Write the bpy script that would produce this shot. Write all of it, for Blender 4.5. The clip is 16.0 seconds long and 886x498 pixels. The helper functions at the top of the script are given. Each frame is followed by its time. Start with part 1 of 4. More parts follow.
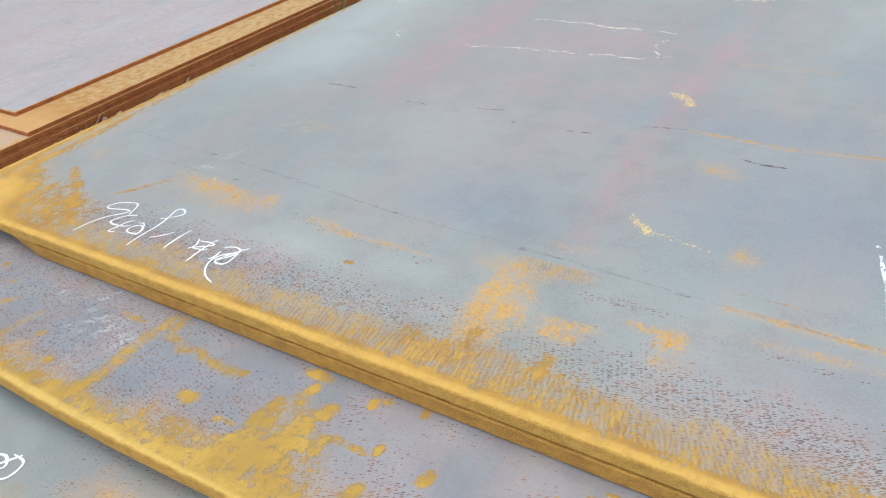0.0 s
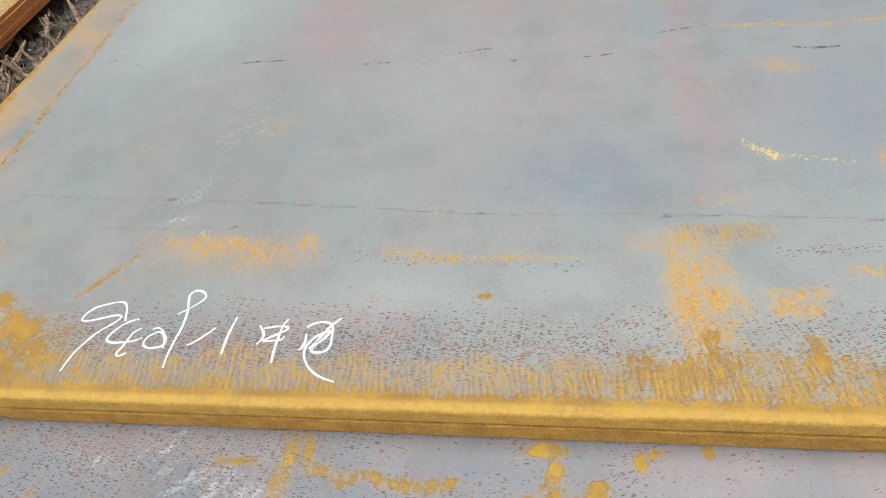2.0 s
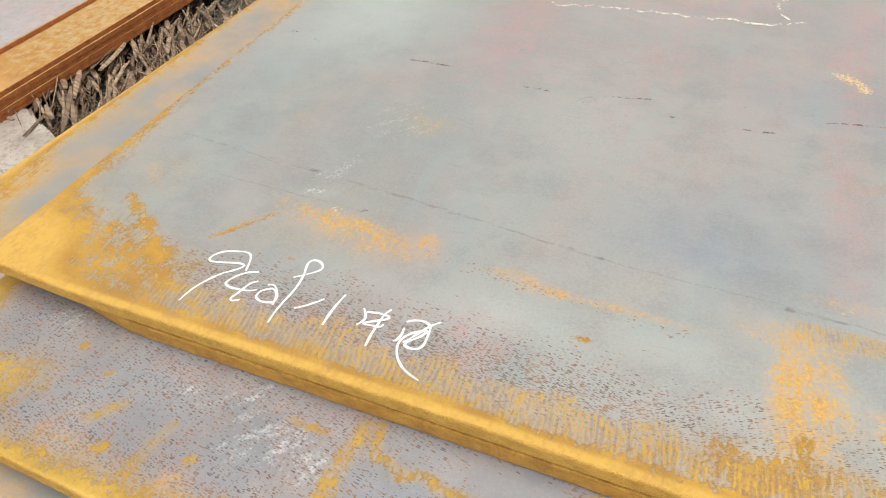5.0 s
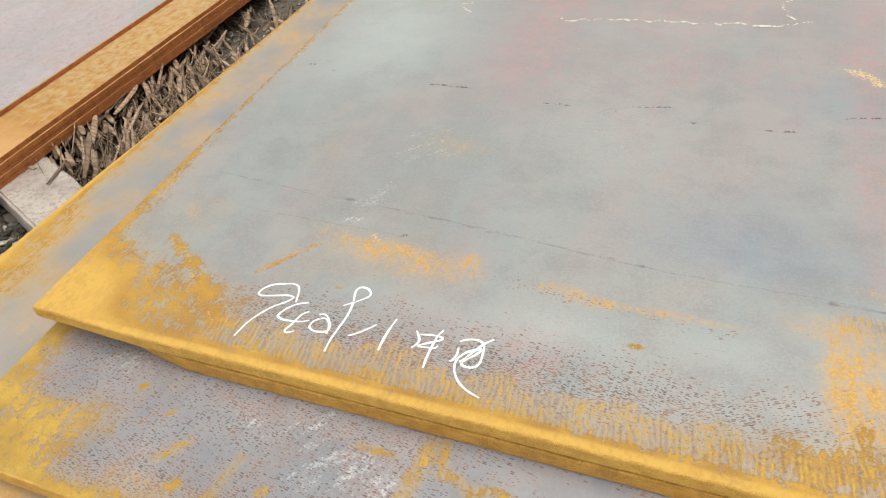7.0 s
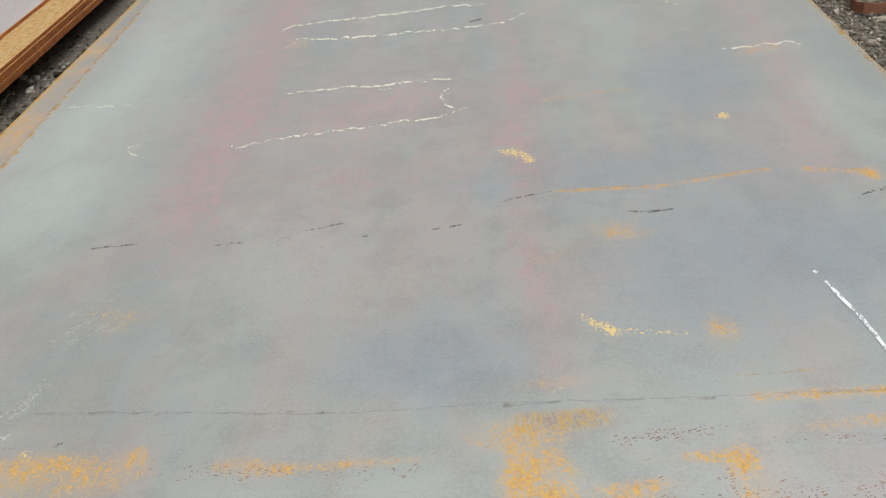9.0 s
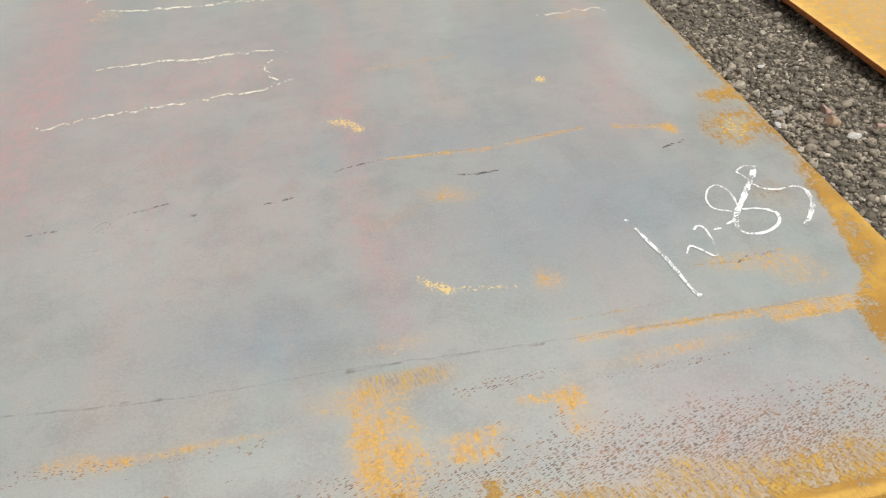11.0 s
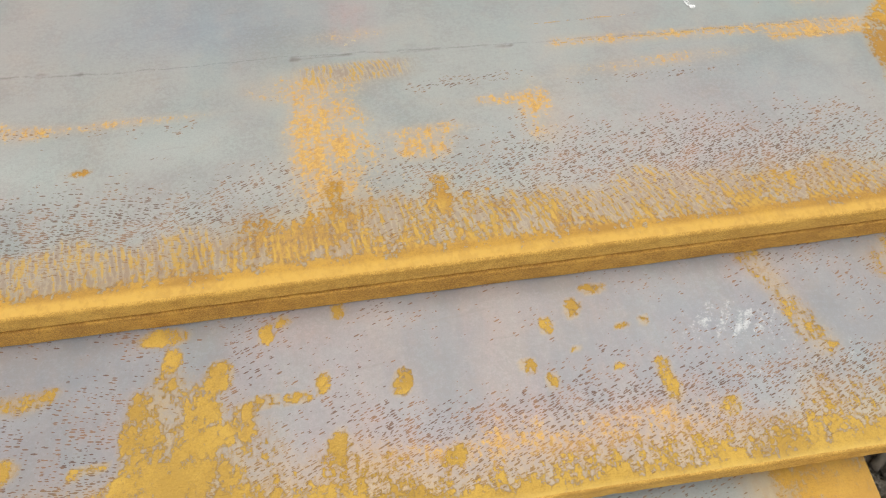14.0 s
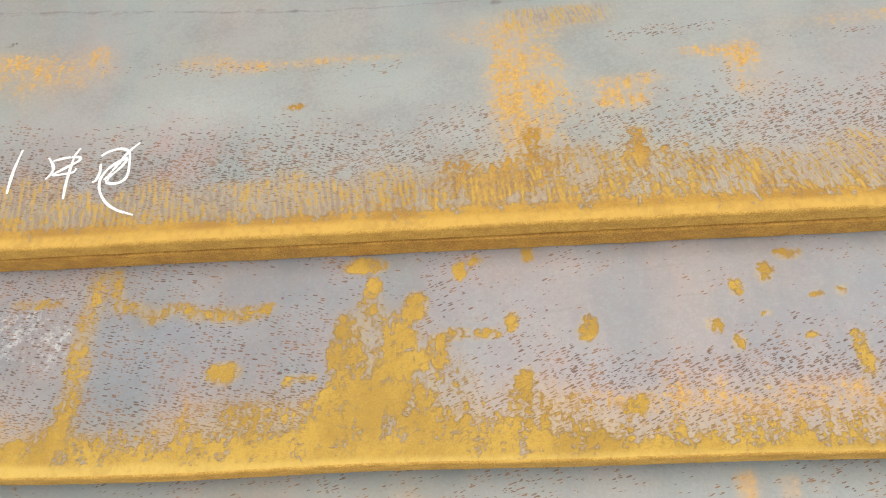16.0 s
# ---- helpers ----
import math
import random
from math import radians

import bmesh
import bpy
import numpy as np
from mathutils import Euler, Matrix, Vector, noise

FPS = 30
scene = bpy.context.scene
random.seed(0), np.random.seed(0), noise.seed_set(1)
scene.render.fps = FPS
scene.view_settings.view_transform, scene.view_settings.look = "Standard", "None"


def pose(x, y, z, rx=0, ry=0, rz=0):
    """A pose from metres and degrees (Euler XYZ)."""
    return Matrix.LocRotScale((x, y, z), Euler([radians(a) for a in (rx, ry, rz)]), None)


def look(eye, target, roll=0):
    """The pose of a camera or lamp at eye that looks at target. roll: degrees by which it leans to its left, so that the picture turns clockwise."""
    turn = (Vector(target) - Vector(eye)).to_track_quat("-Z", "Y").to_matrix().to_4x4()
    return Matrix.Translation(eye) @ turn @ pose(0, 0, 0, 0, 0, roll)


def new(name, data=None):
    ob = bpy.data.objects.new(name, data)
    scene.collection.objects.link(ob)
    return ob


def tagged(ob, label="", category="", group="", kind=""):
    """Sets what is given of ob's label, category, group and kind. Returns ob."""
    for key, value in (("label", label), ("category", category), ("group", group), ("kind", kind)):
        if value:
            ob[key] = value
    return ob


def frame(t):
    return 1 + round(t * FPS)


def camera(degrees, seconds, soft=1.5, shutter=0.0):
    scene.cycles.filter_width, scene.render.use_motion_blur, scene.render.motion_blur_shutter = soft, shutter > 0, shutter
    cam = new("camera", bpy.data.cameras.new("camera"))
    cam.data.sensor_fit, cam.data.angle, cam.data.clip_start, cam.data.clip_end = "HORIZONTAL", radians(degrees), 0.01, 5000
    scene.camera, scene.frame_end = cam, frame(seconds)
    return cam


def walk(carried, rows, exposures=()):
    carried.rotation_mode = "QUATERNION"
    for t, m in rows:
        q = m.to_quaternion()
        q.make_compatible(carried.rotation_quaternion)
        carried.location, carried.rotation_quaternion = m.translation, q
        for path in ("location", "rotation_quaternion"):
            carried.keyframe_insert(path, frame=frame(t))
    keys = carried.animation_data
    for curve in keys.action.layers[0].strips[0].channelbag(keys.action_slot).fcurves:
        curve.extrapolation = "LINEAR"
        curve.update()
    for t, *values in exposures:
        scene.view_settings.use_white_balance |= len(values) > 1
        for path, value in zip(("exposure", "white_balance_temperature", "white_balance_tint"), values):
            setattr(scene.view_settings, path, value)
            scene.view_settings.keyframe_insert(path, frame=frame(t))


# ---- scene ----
cam = camera(60.6, 16.0, soft=1.1)
PATH = [
    (0, (1.794, -0.633, 1.228), (0.824, 0.716, 0.115), -6.8),
    (0.5, (1.594, -0.666, 1.272), (0.815, 0.785, 0.136), -8.6),
    (1, (1.446, -0.59, 1.269), (0.668, 0.842, 0.11), -6.3),
    (1.5, (1.328, -0.522, 1.265), (0.585, 0.9, 0.069), -6.2),
    (2, (1.138, -0.528, 1.287), (0.775, 0.852, -0.114), -10.9),
    (2.5, (1.079, -0.515, 1.309), (0.918, 0.817, -0.174), -9.4),
    (3, (1.066, -0.525, 1.313), (0.858, 0.788, -0.181), -7.8),
    (3.2, (1.058, -0.52, 1.316), (0.821, 0.787, -0.18), -9.7),
    (5.3, (1.143, -0.551, 1.304), (0.392, 0.75, -0.016), -1.5),
    (5.5, (1.145, -0.558, 1.306), (0.317, 0.703, -0.007), -0.8),
    (6, (1.085, -0.599, 1.321), (0.154, 0.513, -0.056), -4.0),
    (6.5, (1.039, -0.621, 1.343), (0.206, 0.616, 0.011), -5.5),
    (7, (1.075, -0.585, 1.334), (0.424, 0.779, 0.024), -7.4),
    (7.5, (1.164, -0.535, 1.358), (0.546, 0.898, 0.107), -10.4),
    (8, (1.271, -0.474, 1.343), (0.762, 1.026, 0.122), -9.8),
    (8.5, (1.315, -0.436, 1.325), (0.84, 1.086, 0.117), -11.4),
    (9, (1.289, -0.406, 1.351), (1.115, 1.172, 0.135), -9.2),
    (9.2, (1.297, -0.414, 1.339), (1.228, 1.19, 0.146), -7.6),
    (11.3, (1.311, -0.424, 1.357), (1.552, 1.061, 0.04), -4.9),
    (11.5, (1.32, -0.424, 1.36), (1.566, 1.058, 0.039), -6.1),
    (12, (1.351, -0.427, 1.335), (1.761, 0.985, -0.021), -0.8),
    (12.5, (1.362, -0.435, 1.298), (1.785, 0.897, -0.131), -0.7),
    (13, (1.366, -0.453, 1.237), (1.699, 0.75, -0.325), 3.9),
    (13.5, (1.359, -0.461, 1.199), (1.55, 0.714, -0.408), 1.6),
    (14, (1.341, -0.463, 1.185), (1.517, 0.632, -0.479), 0.5),
    (14.5, (1.318, -0.464, 1.19), (1.395, 0.561, -0.525), -1.3),
    (15, (1.295, -0.452, 1.208), (1.257, 0.531, -0.533), -7.4),
    (15.5, (1.283, -0.454, 1.217), (1.184, 0.525, -0.524), -9.0),
    (16, (1.272, -0.457, 1.224), (1.088, 0.505, -0.519), -12.2),
]
walk(cam, [(t, look(eye, target, roll)) for t, eye, target, roll in PATH], exposures=[(0, 0.34, 5700, 9), (1.2, 0.34, 5850, 9), (2.5, 0.22, 6150, 9), (3.2, 0.26, 6250, 10), (5.5, 0.44, 6550, 10), (6.5, 0.44, 6550, 10), (7.5, 0.28, 6350, 10), (8.5, 0.21, 6200, 9), (9.2, 0.10, 6300, 9), (12, 0.33, 6600, 11), (15, 0.25, 6550, 10), (16, 0.30, 6550, 10)])

# ---- world, sun ----
world = bpy.data.worlds.new("overcast_sky")
scene.world = world
world.use_nodes = True
wn, wl = world.node_tree.nodes, world.node_tree.links
sky = wn.new("ShaderNodeTexSky")
sky.sky_type, sky.sun_disc = "NISHITA", False
sky.sun_elevation, sky.sun_rotation = radians(58), radians(150)
sky.air_density, sky.dust_density, sky.ozone_density = 1.0, 4.0, 1.0
grey = wn.new("ShaderNodeHueSaturation")
grey.inputs["Saturation"].default_value = 0.05
wl.new(sky.outputs[0], grey.inputs["Color"])
wl.new(grey.outputs[0], wn["Background"].inputs[0])
wn["Background"].inputs[1].default_value = 0.122
sun = new("sun", bpy.data.lights.new("sun", "SUN"))
sun.data.energy, sun.data.angle, sun.data.color = 1.4, radians(40), (1.0, 0.96, 0.9)
sun.matrix_world = look((1.0, 0.8, 5.0), (0, 0, 0))

# ---- sizes ----
TOP = 0.47            # upper face of the top plate over the ground
TH = 0.0285            # plate thickness
WIDE, LONG = 2.2, 12.85


# ---- material helpers ----
def material(name, rough=0.6, metal=0.0):
    m = bpy.data.materials.new(name)
    m.use_nodes = True
    b = m.node_tree.nodes["Principled BSDF"]
    b.inputs["Roughness"].default_value, b.inputs["Metallic"].default_value = rough, metal
    return m, m.node_tree.nodes, m.node_tree.links, b


class Net:
    """Short ways to add shader nodes."""

    def __init__(self, m):
        self.n, self.l = m.node_tree.nodes, m.node_tree.links
        self.co = self.n.new("ShaderNodeTexCoord").outputs["Object"]

    def put(self, sock, v):
        if hasattr(v, "is_linked"):
            self.l.new(v, sock)
        else:
            sock.default_value = v

    def math(self, op, a, b=0.0, c=0.0, clamp=False):
        k = self.n.new("ShaderNodeMath")
        k.operation, k.use_clamp = op, clamp
        for s, v in zip(k.inputs, (a, b, c)):
            self.put(s, v)
        return k.outputs[0]

    def add(self, a, b):
        return self.math("ADD", a, b)

    def mul(self, a, b):
        return self.math("MULTIPLY", a, b)

    def step(self, v, lo, hi, a=0.0, b=1.0):
        k = self.n.new("ShaderNodeMapRange")
        k.interpolation_type = "SMOOTHSTEP"
        for s, x in zip(k.inputs, (v, lo, hi, a, b)):
            self.put(s, x)
        return k.outputs[0]

    def noise(self, scale, detail=4.0, stretch=(1, 1, 1), turn=0.0, rough=0.55, warp=0.0, shift=0.0):
        k = self.n.new("ShaderNodeMapping")
        k.vector_type = "TEXTURE"
        k.inputs["Scale"].default_value = tuple(1 / v for v in stretch)
        k.inputs["Rotation"].default_value = (0, 0, radians(turn))
        k.inputs["Location"].default_value = (shift, shift * 0.7, 0)
        self.l.new(self.co, k.inputs[0])
        t = self.n.new("ShaderNodeTexNoise")
        t.inputs["Scale"].default_value, t.inputs["Detail"].default_value = scale, detail
        t.inputs["Roughness"].default_value, t.inputs["Distortion"].default_value = rough, warp
        self.l.new(k.outputs[0], t.inputs["Vector"])
        return t.outputs[0]

    def cells(self, long, wide, turn, shift=0.0, warp=None):
        """Scattered grains, long by wide metres apart: the distance from a grain's heart and two random numbers a grain."""
        k = self.n.new("ShaderNodeMapping")
        k.vector_type = "TEXTURE"
        k.inputs["Scale"].default_value = (long, wide, 1)
        k.inputs["Rotation"].default_value = (0, 0, radians(turn))
        k.inputs["Location"].default_value = (shift, shift * 0.7, 0)
        self.l.new(self.co, k.inputs[0])
        t = self.n.new("ShaderNodeTexVoronoi")
        t.voronoi_dimensions, t.feature = "2D", "F1"
        t.inputs["Scale"].default_value = 1.0
        self.l.new(k.outputs[0], t.inputs["Vector"])
        c = self.n.new("ShaderNodeSeparateColor")
        self.l.new(t.outputs["Color"], c.inputs[0])
        return t.outputs["Distance"], c.outputs[0], c.outputs[1]

    def mix(self, f, a, b, how="MIX"):
        k = self.n.new("ShaderNodeMix")
        k.data_type, k.blend_type = "RGBA", how
        self.put(k.inputs["Factor"], f)
        for s, v in ((k.inputs[6], a), (k.inputs[7], b)):
            self.put(s, v if hasattr(v, "is_linked") else (*v, 1.0))
        return k.outputs[2]

    def attr(self, name):
        a = self.n.new("ShaderNodeAttribute")
        a.attribute_name = name
        s = self.n.new("ShaderNodeSeparateColor")
        self.l.new(a.outputs["Color"], s.inputs[0])
        return s.outputs[0], s.outputs[1], s.outputs[2]

    def bump(self, b, h, strength, dist):
        k = self.n.new("ShaderNodeBump")
        k.inputs["Strength"].default_value, k.inputs["Distance"].default_value = strength, dist
        self.l.new(h, k.inputs["Height"])
        self.l.new(k.outputs[0], b.inputs["Normal"])


def plate_material(name, base_a, base_b, ochre=(0.58, 0.335, 0.055), deep=(0.38, 0.20, 0.04), gloss=0.42, pit_turn=20.0, shift=0.0, film=0.3):
    """Mill scale with rust: the attributes stain, tint and mark say where each kind lies, the noises give its grain."""
    m, n, l, b = material(name, gloss)
    w = Net(m)
    rust, orange, bloom = w.attr("stain")
    pink, blue, dark = w.attr("tint")
    pits, comb, pale = w.attr("mark")

    def mid_zero(v, k):
        return w.mul(w.math("SUBTRACT", v, 0.5), k)

    low = w.noise(2.2, 3, (1, 0.5, 1), shift=shift)
    mid = w.noise(14, 5, shift=shift)
    midb = w.noise(32, 6, shift=shift + 3)
    flake = w.noise(120, 4, (1.3, 0.75, 1), rough=0.6, warp=0.3, shift=shift + 7)
    fine = w.noise(210, 5, rough=0.68)
    grit = w.noise(520, 3)
    band = w.noise(4.5, 4, (1.3, 0.22, 1), rough=0.6, shift=shift + 1)
    bandb = w.noise(6.5, 4, (1.0, 0.45, 1), rough=0.65, warp=0.6, shift=shift + 11)
    run = w.noise(38, 4, (3.0, 0.35, 1), rough=0.6, shift=shift + 2)
    scratchy = w.noise(55, 3, (0.22, 2.6, 1), turn=4, rough=0.6, shift=shift)
    # grey scale, cloudy, with faint colours of temper, blue and pale green patches
    c = w.mix(w.step(w.add(low, mid_zero(mid, 0.8)), 0.36, 0.64), base_a, base_b)
    c = w.mix(w.step(band, 0.42, 0.70, 0.0, 0.34), c, (0.385, 0.305, 0.285))
    c = w.mix(w.step(bandb, 0.48, 0.70, 0.0, 0.5), c, (0.25, 0.315, 0.305))
    c = w.mix(w.step(bandb, 0.50, 0.30, 0.0, 0.32), c, (0.385, 0.33, 0.27))
    c = w.mix(w.mul(w.math("MAXIMUM", blue, 0.0), w.step(low, 0.3, 0.62, 0.55, 1.0)), c, (0.185, 0.232, 0.285))
    c = w.mix(w.mul(w.step(blue, 0.0, -0.8), w.step(bandb, 0.35, 0.6, 0.45, 1.0)), c, (0.41, 0.455, 0.415))
    c = w.mix(w.mul(pink, w.mul(w.step(run, 0.3, 0.7, 0.5, 1.0), w.step(midb, 0.3, 0.65, 0.4, 1.0))), c, (0.42, 0.262, 0.25))
    c = w.mix(w.mul(w.step(fine, 0.45, 0.75), 0.14), c, (0.48, 0.48, 0.46))
    c = w.mix(w.mul(w.step(midb, 0.5, 0.8), 0.16), c, (0.44, 0.32, 0.20))
    c = w.mix(w.mul(w.step(scratchy, 0.62, 0.76), 0.25), c, (0.20, 0.17, 0.145))
    c = w.mix(w.step(grit, 0.40, 0.65, 0.0, 0.16), c, (0.17, 0.165, 0.16))
    c = w.mix(w.step(w.add(fine, mid_zero(mid, 0.6)), 0.50, 0.36, 0.0, 0.22), c, (0.22, 0.20, 0.175))
    sweep = w.noise(9, 5, (0.7, 1.3, 1), turn=-3, rough=0.6, warp=0.4, shift=shift + 4)
    c = w.mix(w.step(sweep, 0.50, 0.70, 0.0, 0.10), c, (0.43, 0.455, 0.43))
    c = w.mix(w.step(sweep, 0.46, 0.30, 0.0, 0.08), c, (0.25, 0.235, 0.225))
    # dark scuffs, stains and patches; on the third plate also painted shade
    dk = w.step(w.add(dark, mid_zero(midb, 1.2)), 0.38, 0.85)
    c = w.mix(w.mul(dk, 0.7), c, (0.11, 0.09, 0.075))
    # pale bloom
    streak = w.noise(70, 5, (1, 0.22, 1), turn=-35, rough=0.65)
    wh = w.step(w.add(bloom, w.mul(w.add(mid_zero(streak, 2.2), mid_zero(fine, 2.2)), w.step(bloom, 0.0, 0.3))), 0.45, 1.15)
    c = w.mix(w.mul(wh, 0.55), c, (0.68, 0.69, 0.68))
    # small pits, drawn out one way
    xyz = n.new("ShaderNodeSeparateXYZ")
    l.new(w.co, xyz.inputs[0])
    px, py = xyz.outputs[0], xyz.outputs[1]
    side = w.step(w.add(px, mid_zero(mid, 0.5)), 1.12, 1.18)
    crowd = w.add(w.mul(w.math("SUBTRACT", pits, 0.30), 0.85), w.add(mid_zero(mid, 1.0), mid_zero(midb, 0.9)))
    pit = None
    for long, wide, size in ((0.0105, 0.0027, 0.43), (0.0066, 0.0020, 0.43)):
        for turn, part in ((-0.4 * abs(pit_turn), w.math("SUBTRACT", 1.0, side)), (abs(pit_turn), side)):
            d, r1, r2 = w.cells(long, wide, turn, shift + long * 90)
            reach = w.mul(w.step(r2, 0.0, 1.0, 0.45, 1.0), size)
            one = w.mul(w.step(w.math("SUBTRACT", w.add(d, mid_zero(fine, 0.16)), reach), 0.0, -0.14), w.math("GREATER_THAN", crowd, r1))
            one = w.mul(one, part)
            pit = one if pit is None else w.math("MAXIMUM", pit, one)
    c = w.mix(w.mul(pit, 0.74), c, w.mix(w.step(midb, 0.4, 0.6), (0.125, 0.062, 0.035), (0.27, 0.135, 0.06)))
    # rust: thin orange film, then thick ochre
    veil = w.mul(w.step(orange, 0.05, 0.6), w.step(w.add(midb, mid_zero(fine, 1.2 - film)), 0.25, 0.75, 0.2 + 0.3 * film, 0.65 + 0.3 * film))
    c = w.mix(veil, c, (0.52, 0.31, 0.12))
    veil = w.mul(w.step(rust, 0.05, 0.7), w.step(w.add(midb, mid_zero(fine, 1.2 - film)), 0.25, 0.75, 0.3 + 0.3 * film, 0.9))
    c = w.mix(veil, c, (0.52, 0.34, 0.10))
    calm = 1.0 - 0.55 * film
    ofield = w.add(orange, w.mul(w.add(w.add(mid_zero(midb, 1.2), mid_zero(fine, 2.6 * calm)), w.add(mid_zero(flake, 1.5 * calm), mid_zero(run, 1.6))), w.step(orange, 0.02, 0.35)))
    ofilm = w.mul(w.step(ofield, 0.28, 0.80 + 0.3 * film), 1.0 - 0.45 * film)
    c = w.mix(w.mul(ofilm, 0.85), c, w.mix(w.step(fine, 0.35, 0.65), (0.47, 0.25, 0.06), (0.67, 0.41, 0.10)))
    field = w.add(rust, w.mul(w.add(w.add(mid_zero(midb, 1.5), mid_zero(fine, 2.2 * calm)), w.add(mid_zero(flake, 1.6 * calm), mid_zero(run, 0.9))), w.step(rust, 0.02, 0.35)))
    thick = w.step(field, 0.44, 0.58 + 0.42 * film)
    c = w.mix(w.mul(w.step(field, 0.24, 0.42), 0.42 - 0.30 * film), c, (0.24, 0.135, 0.06))
    yel = w.mix(w.step(w.add(mid, mid_zero(grit, 0.7)), 0.33, 0.67), deep, ochre)
    yel = w.mix(w.step(fine, 0.55, 0.35, 0.0, 0.5), yel, deep)
    yel = w.mix(w.step(grit, 0.48, 0.62, 0.0, 0.3), yel, deep)
    # fullest rust is paler; this also paints the rim's lit lip into the colour
    yel = w.mix(w.mul(w.step(rust, 0.80, 1.2, 0.0, 0.9), w.step(w.add(flake, mid_zero(midb, 0.6)), 0.35, 0.6, 0.62, 1.0)), yel, tuple(v * k for v, k in zip(ochre, (1.14, 1.2, 1.6))))

    yel = w.mix(w.mul(w.step(w.add(flake, mid_zero(midb, 0.8)), 0.44, 0.34), w.step(rust, 0.95, 0.75, 0.0, 0.55)), yel, (0.30, 0.175, 0.065))
    c = w.mix(w.mul(thick, 0.88), c, yel)
    # raked strokes across the rim
    lean = w.step(px, 1.2, 1.9, 0.16, 0.75)
    along = w.add(w.add(px, w.mul(py, lean)), w.add(mid_zero(mid, 0.034), mid_zero(midb, 0.006)))
    teeth = w.math("SINE", w.mul(along, 2 * math.pi / 0.0088))
    other = w.math("SINE", w.mul(w.add(w.math("SUBTRACT", px, py), mid_zero(mid, 0.02)), 2 * math.pi / 0.013))
    teeth = w.add(teeth, w.mul(other, w.step(px, 1.62, 1.80, 0.0, 0.45)))
    rake = w.noise(60, 4, (3.5, 0.42, 1), turn=7, rough=0.65, warp=0.12)
    broken = w.add(w.add(0.5, w.mul(teeth, 0.085)), w.add(w.add(mid_zero(rake, 0.8), mid_zero(midb, 0.5)), w.add(mid_zero(flake, 0.5), mid_zero(fine, 0.5))))
    rk = w.mul(w.step(comb, 0.1, 0.7), w.step(broken, 0.50, 0.64, 0.0, 0.8))
    c = w.mix(w.mul(comb, 0.45), c, (0.44, 0.29, 0.14))
    c = w.mix(w.mul(comb, w.step(broken, 0.36, 0.50, 0.5, 0.0)), c, (0.20, 0.115, 0.075))
    c = w.mix(w.mul(rk, 0.85), c, w.mix(fine, (0.50, 0.30, 0.055), (0.66, 0.43, 0.10)))
    # pale crust
    pl = w.step(w.add(pale, w.mul(w.add(mid_zero(fine, 2.6), mid_zero(flake, 1.4)), w.step(pale, 0.05, 0.3))), 0.45, 0.70)
    c = w.mix(w.mul(pl, 0.9), c, (0.74, 0.54, 0.18))
    l.new(c, b.inputs["Base Color"])
    mat_rust = w.math("MAXIMUM", w.math("MAXIMUM", thick, pit), w.math("MAXIMUM", w.mul(ofilm, 0.7), rk))
    l.new(w.add(w.step(mat_rust, 0.0, 1.0, gloss, 0.88), mid_zero(w.add(mid, w.mul(fine, 0.5)), 0.25)), b.inputs["Roughness"])
    l.new(w.step(mat_rust, 0.0, 0.8, 1.0, 0.2), b.inputs["Specular IOR Level"])
    h = w.add(w.mul(fine, 0.3), w.add(w.mul(thick, 0.5), w.add(w.mul(rk, 0.6), w.mul(grit, w.step(mat_rust, 0, 1, 0.05, 0.5)))))
    h = w.math("SUBTRACT", h, w.mul(pit, 0.2))
    w.bump(b, h, 0.6, 0.0018)
    return m


def edge_material(name, light, dark):
    """A cut edge: layered rust in thin level streaks, pitted."""
    m, n, l, b = material(name, 0.88)
    w = Net(m)
    a = w.noise(45, 6, (0.8, 0.8, 1.4), rough=0.75)
    g = w.noise(520, 5, rough=0.75)
    c = w.mix(w.step(w.add(a, w.mul(w.math("SUBTRACT", g, 0.5), 2.0)), 0.36, 0.64), dark, light)
    c = w.mix(w.step(g, 0.60, 0.68, 0.0, 0.6), c, tuple(v * 0.25 for v in dark))
    c = w.mix(w.step(g, 0.42, 0.34, 0.0, 0.5), c, tuple(min(1.0, v * 1.25) for v in light))
    l.new(c, b.inputs["Base Color"])
    w.bump(b, w.add(g, w.mul(a, 0.4)), 0.8, 0.0015)
    return m


# ---- masks in metres ----
def blob(x, y, cx, cy, rx, ry, turn=0.0, hard=2.0):
    a = radians(turn)
    u, v = (x - cx) * math.cos(a) + (y - cy) * math.sin(a), (y - cy) * math.cos(a) - (x - cx) * math.sin(a)
    return np.exp(-((u / rx) ** 2 + (v / ry) ** 2) ** (hard / 2))


def ramp(v, a, b):
    t = np.clip((v - a) / (b - a), 0, 1)
    return t * t * (3 - 2 * t)


def stroke(x, y, x0, y0, x1, y1, wide):
    dx, dy = x1 - x0, y1 - y0
    t = np.clip(((x - x0) * dx + (y - y0) * dy) / (dx * dx + dy * dy), 0, 1)
    return np.exp(-((x - x0 - t * dx) ** 2 + (y - y0 - t * dy) ** 2) / wide ** 2)


def lattice(x, y, size, seed):
    """Smooth random values between 0 and 1 over the plan."""
    g = np.random.RandomState(seed).rand(64, 64)
    u, v = x / size + 200.3, y / size + 200.7
    i, j = np.floor(u).astype(int), np.floor(v).astype(int)
    fu, fv = u - i, v - j
    fu, fv = fu * fu * (3 - 2 * fu), fv * fv * (3 - 2 * fv)
    k = lambda a, b: g[a % 64, b % 64]
    return (k(i, j) * (1 - fu) + k(i + 1, j) * fu) * (1 - fv) + (k(i, j + 1) * (1 - fu) + k(i + 1, j + 1) * fu) * fv


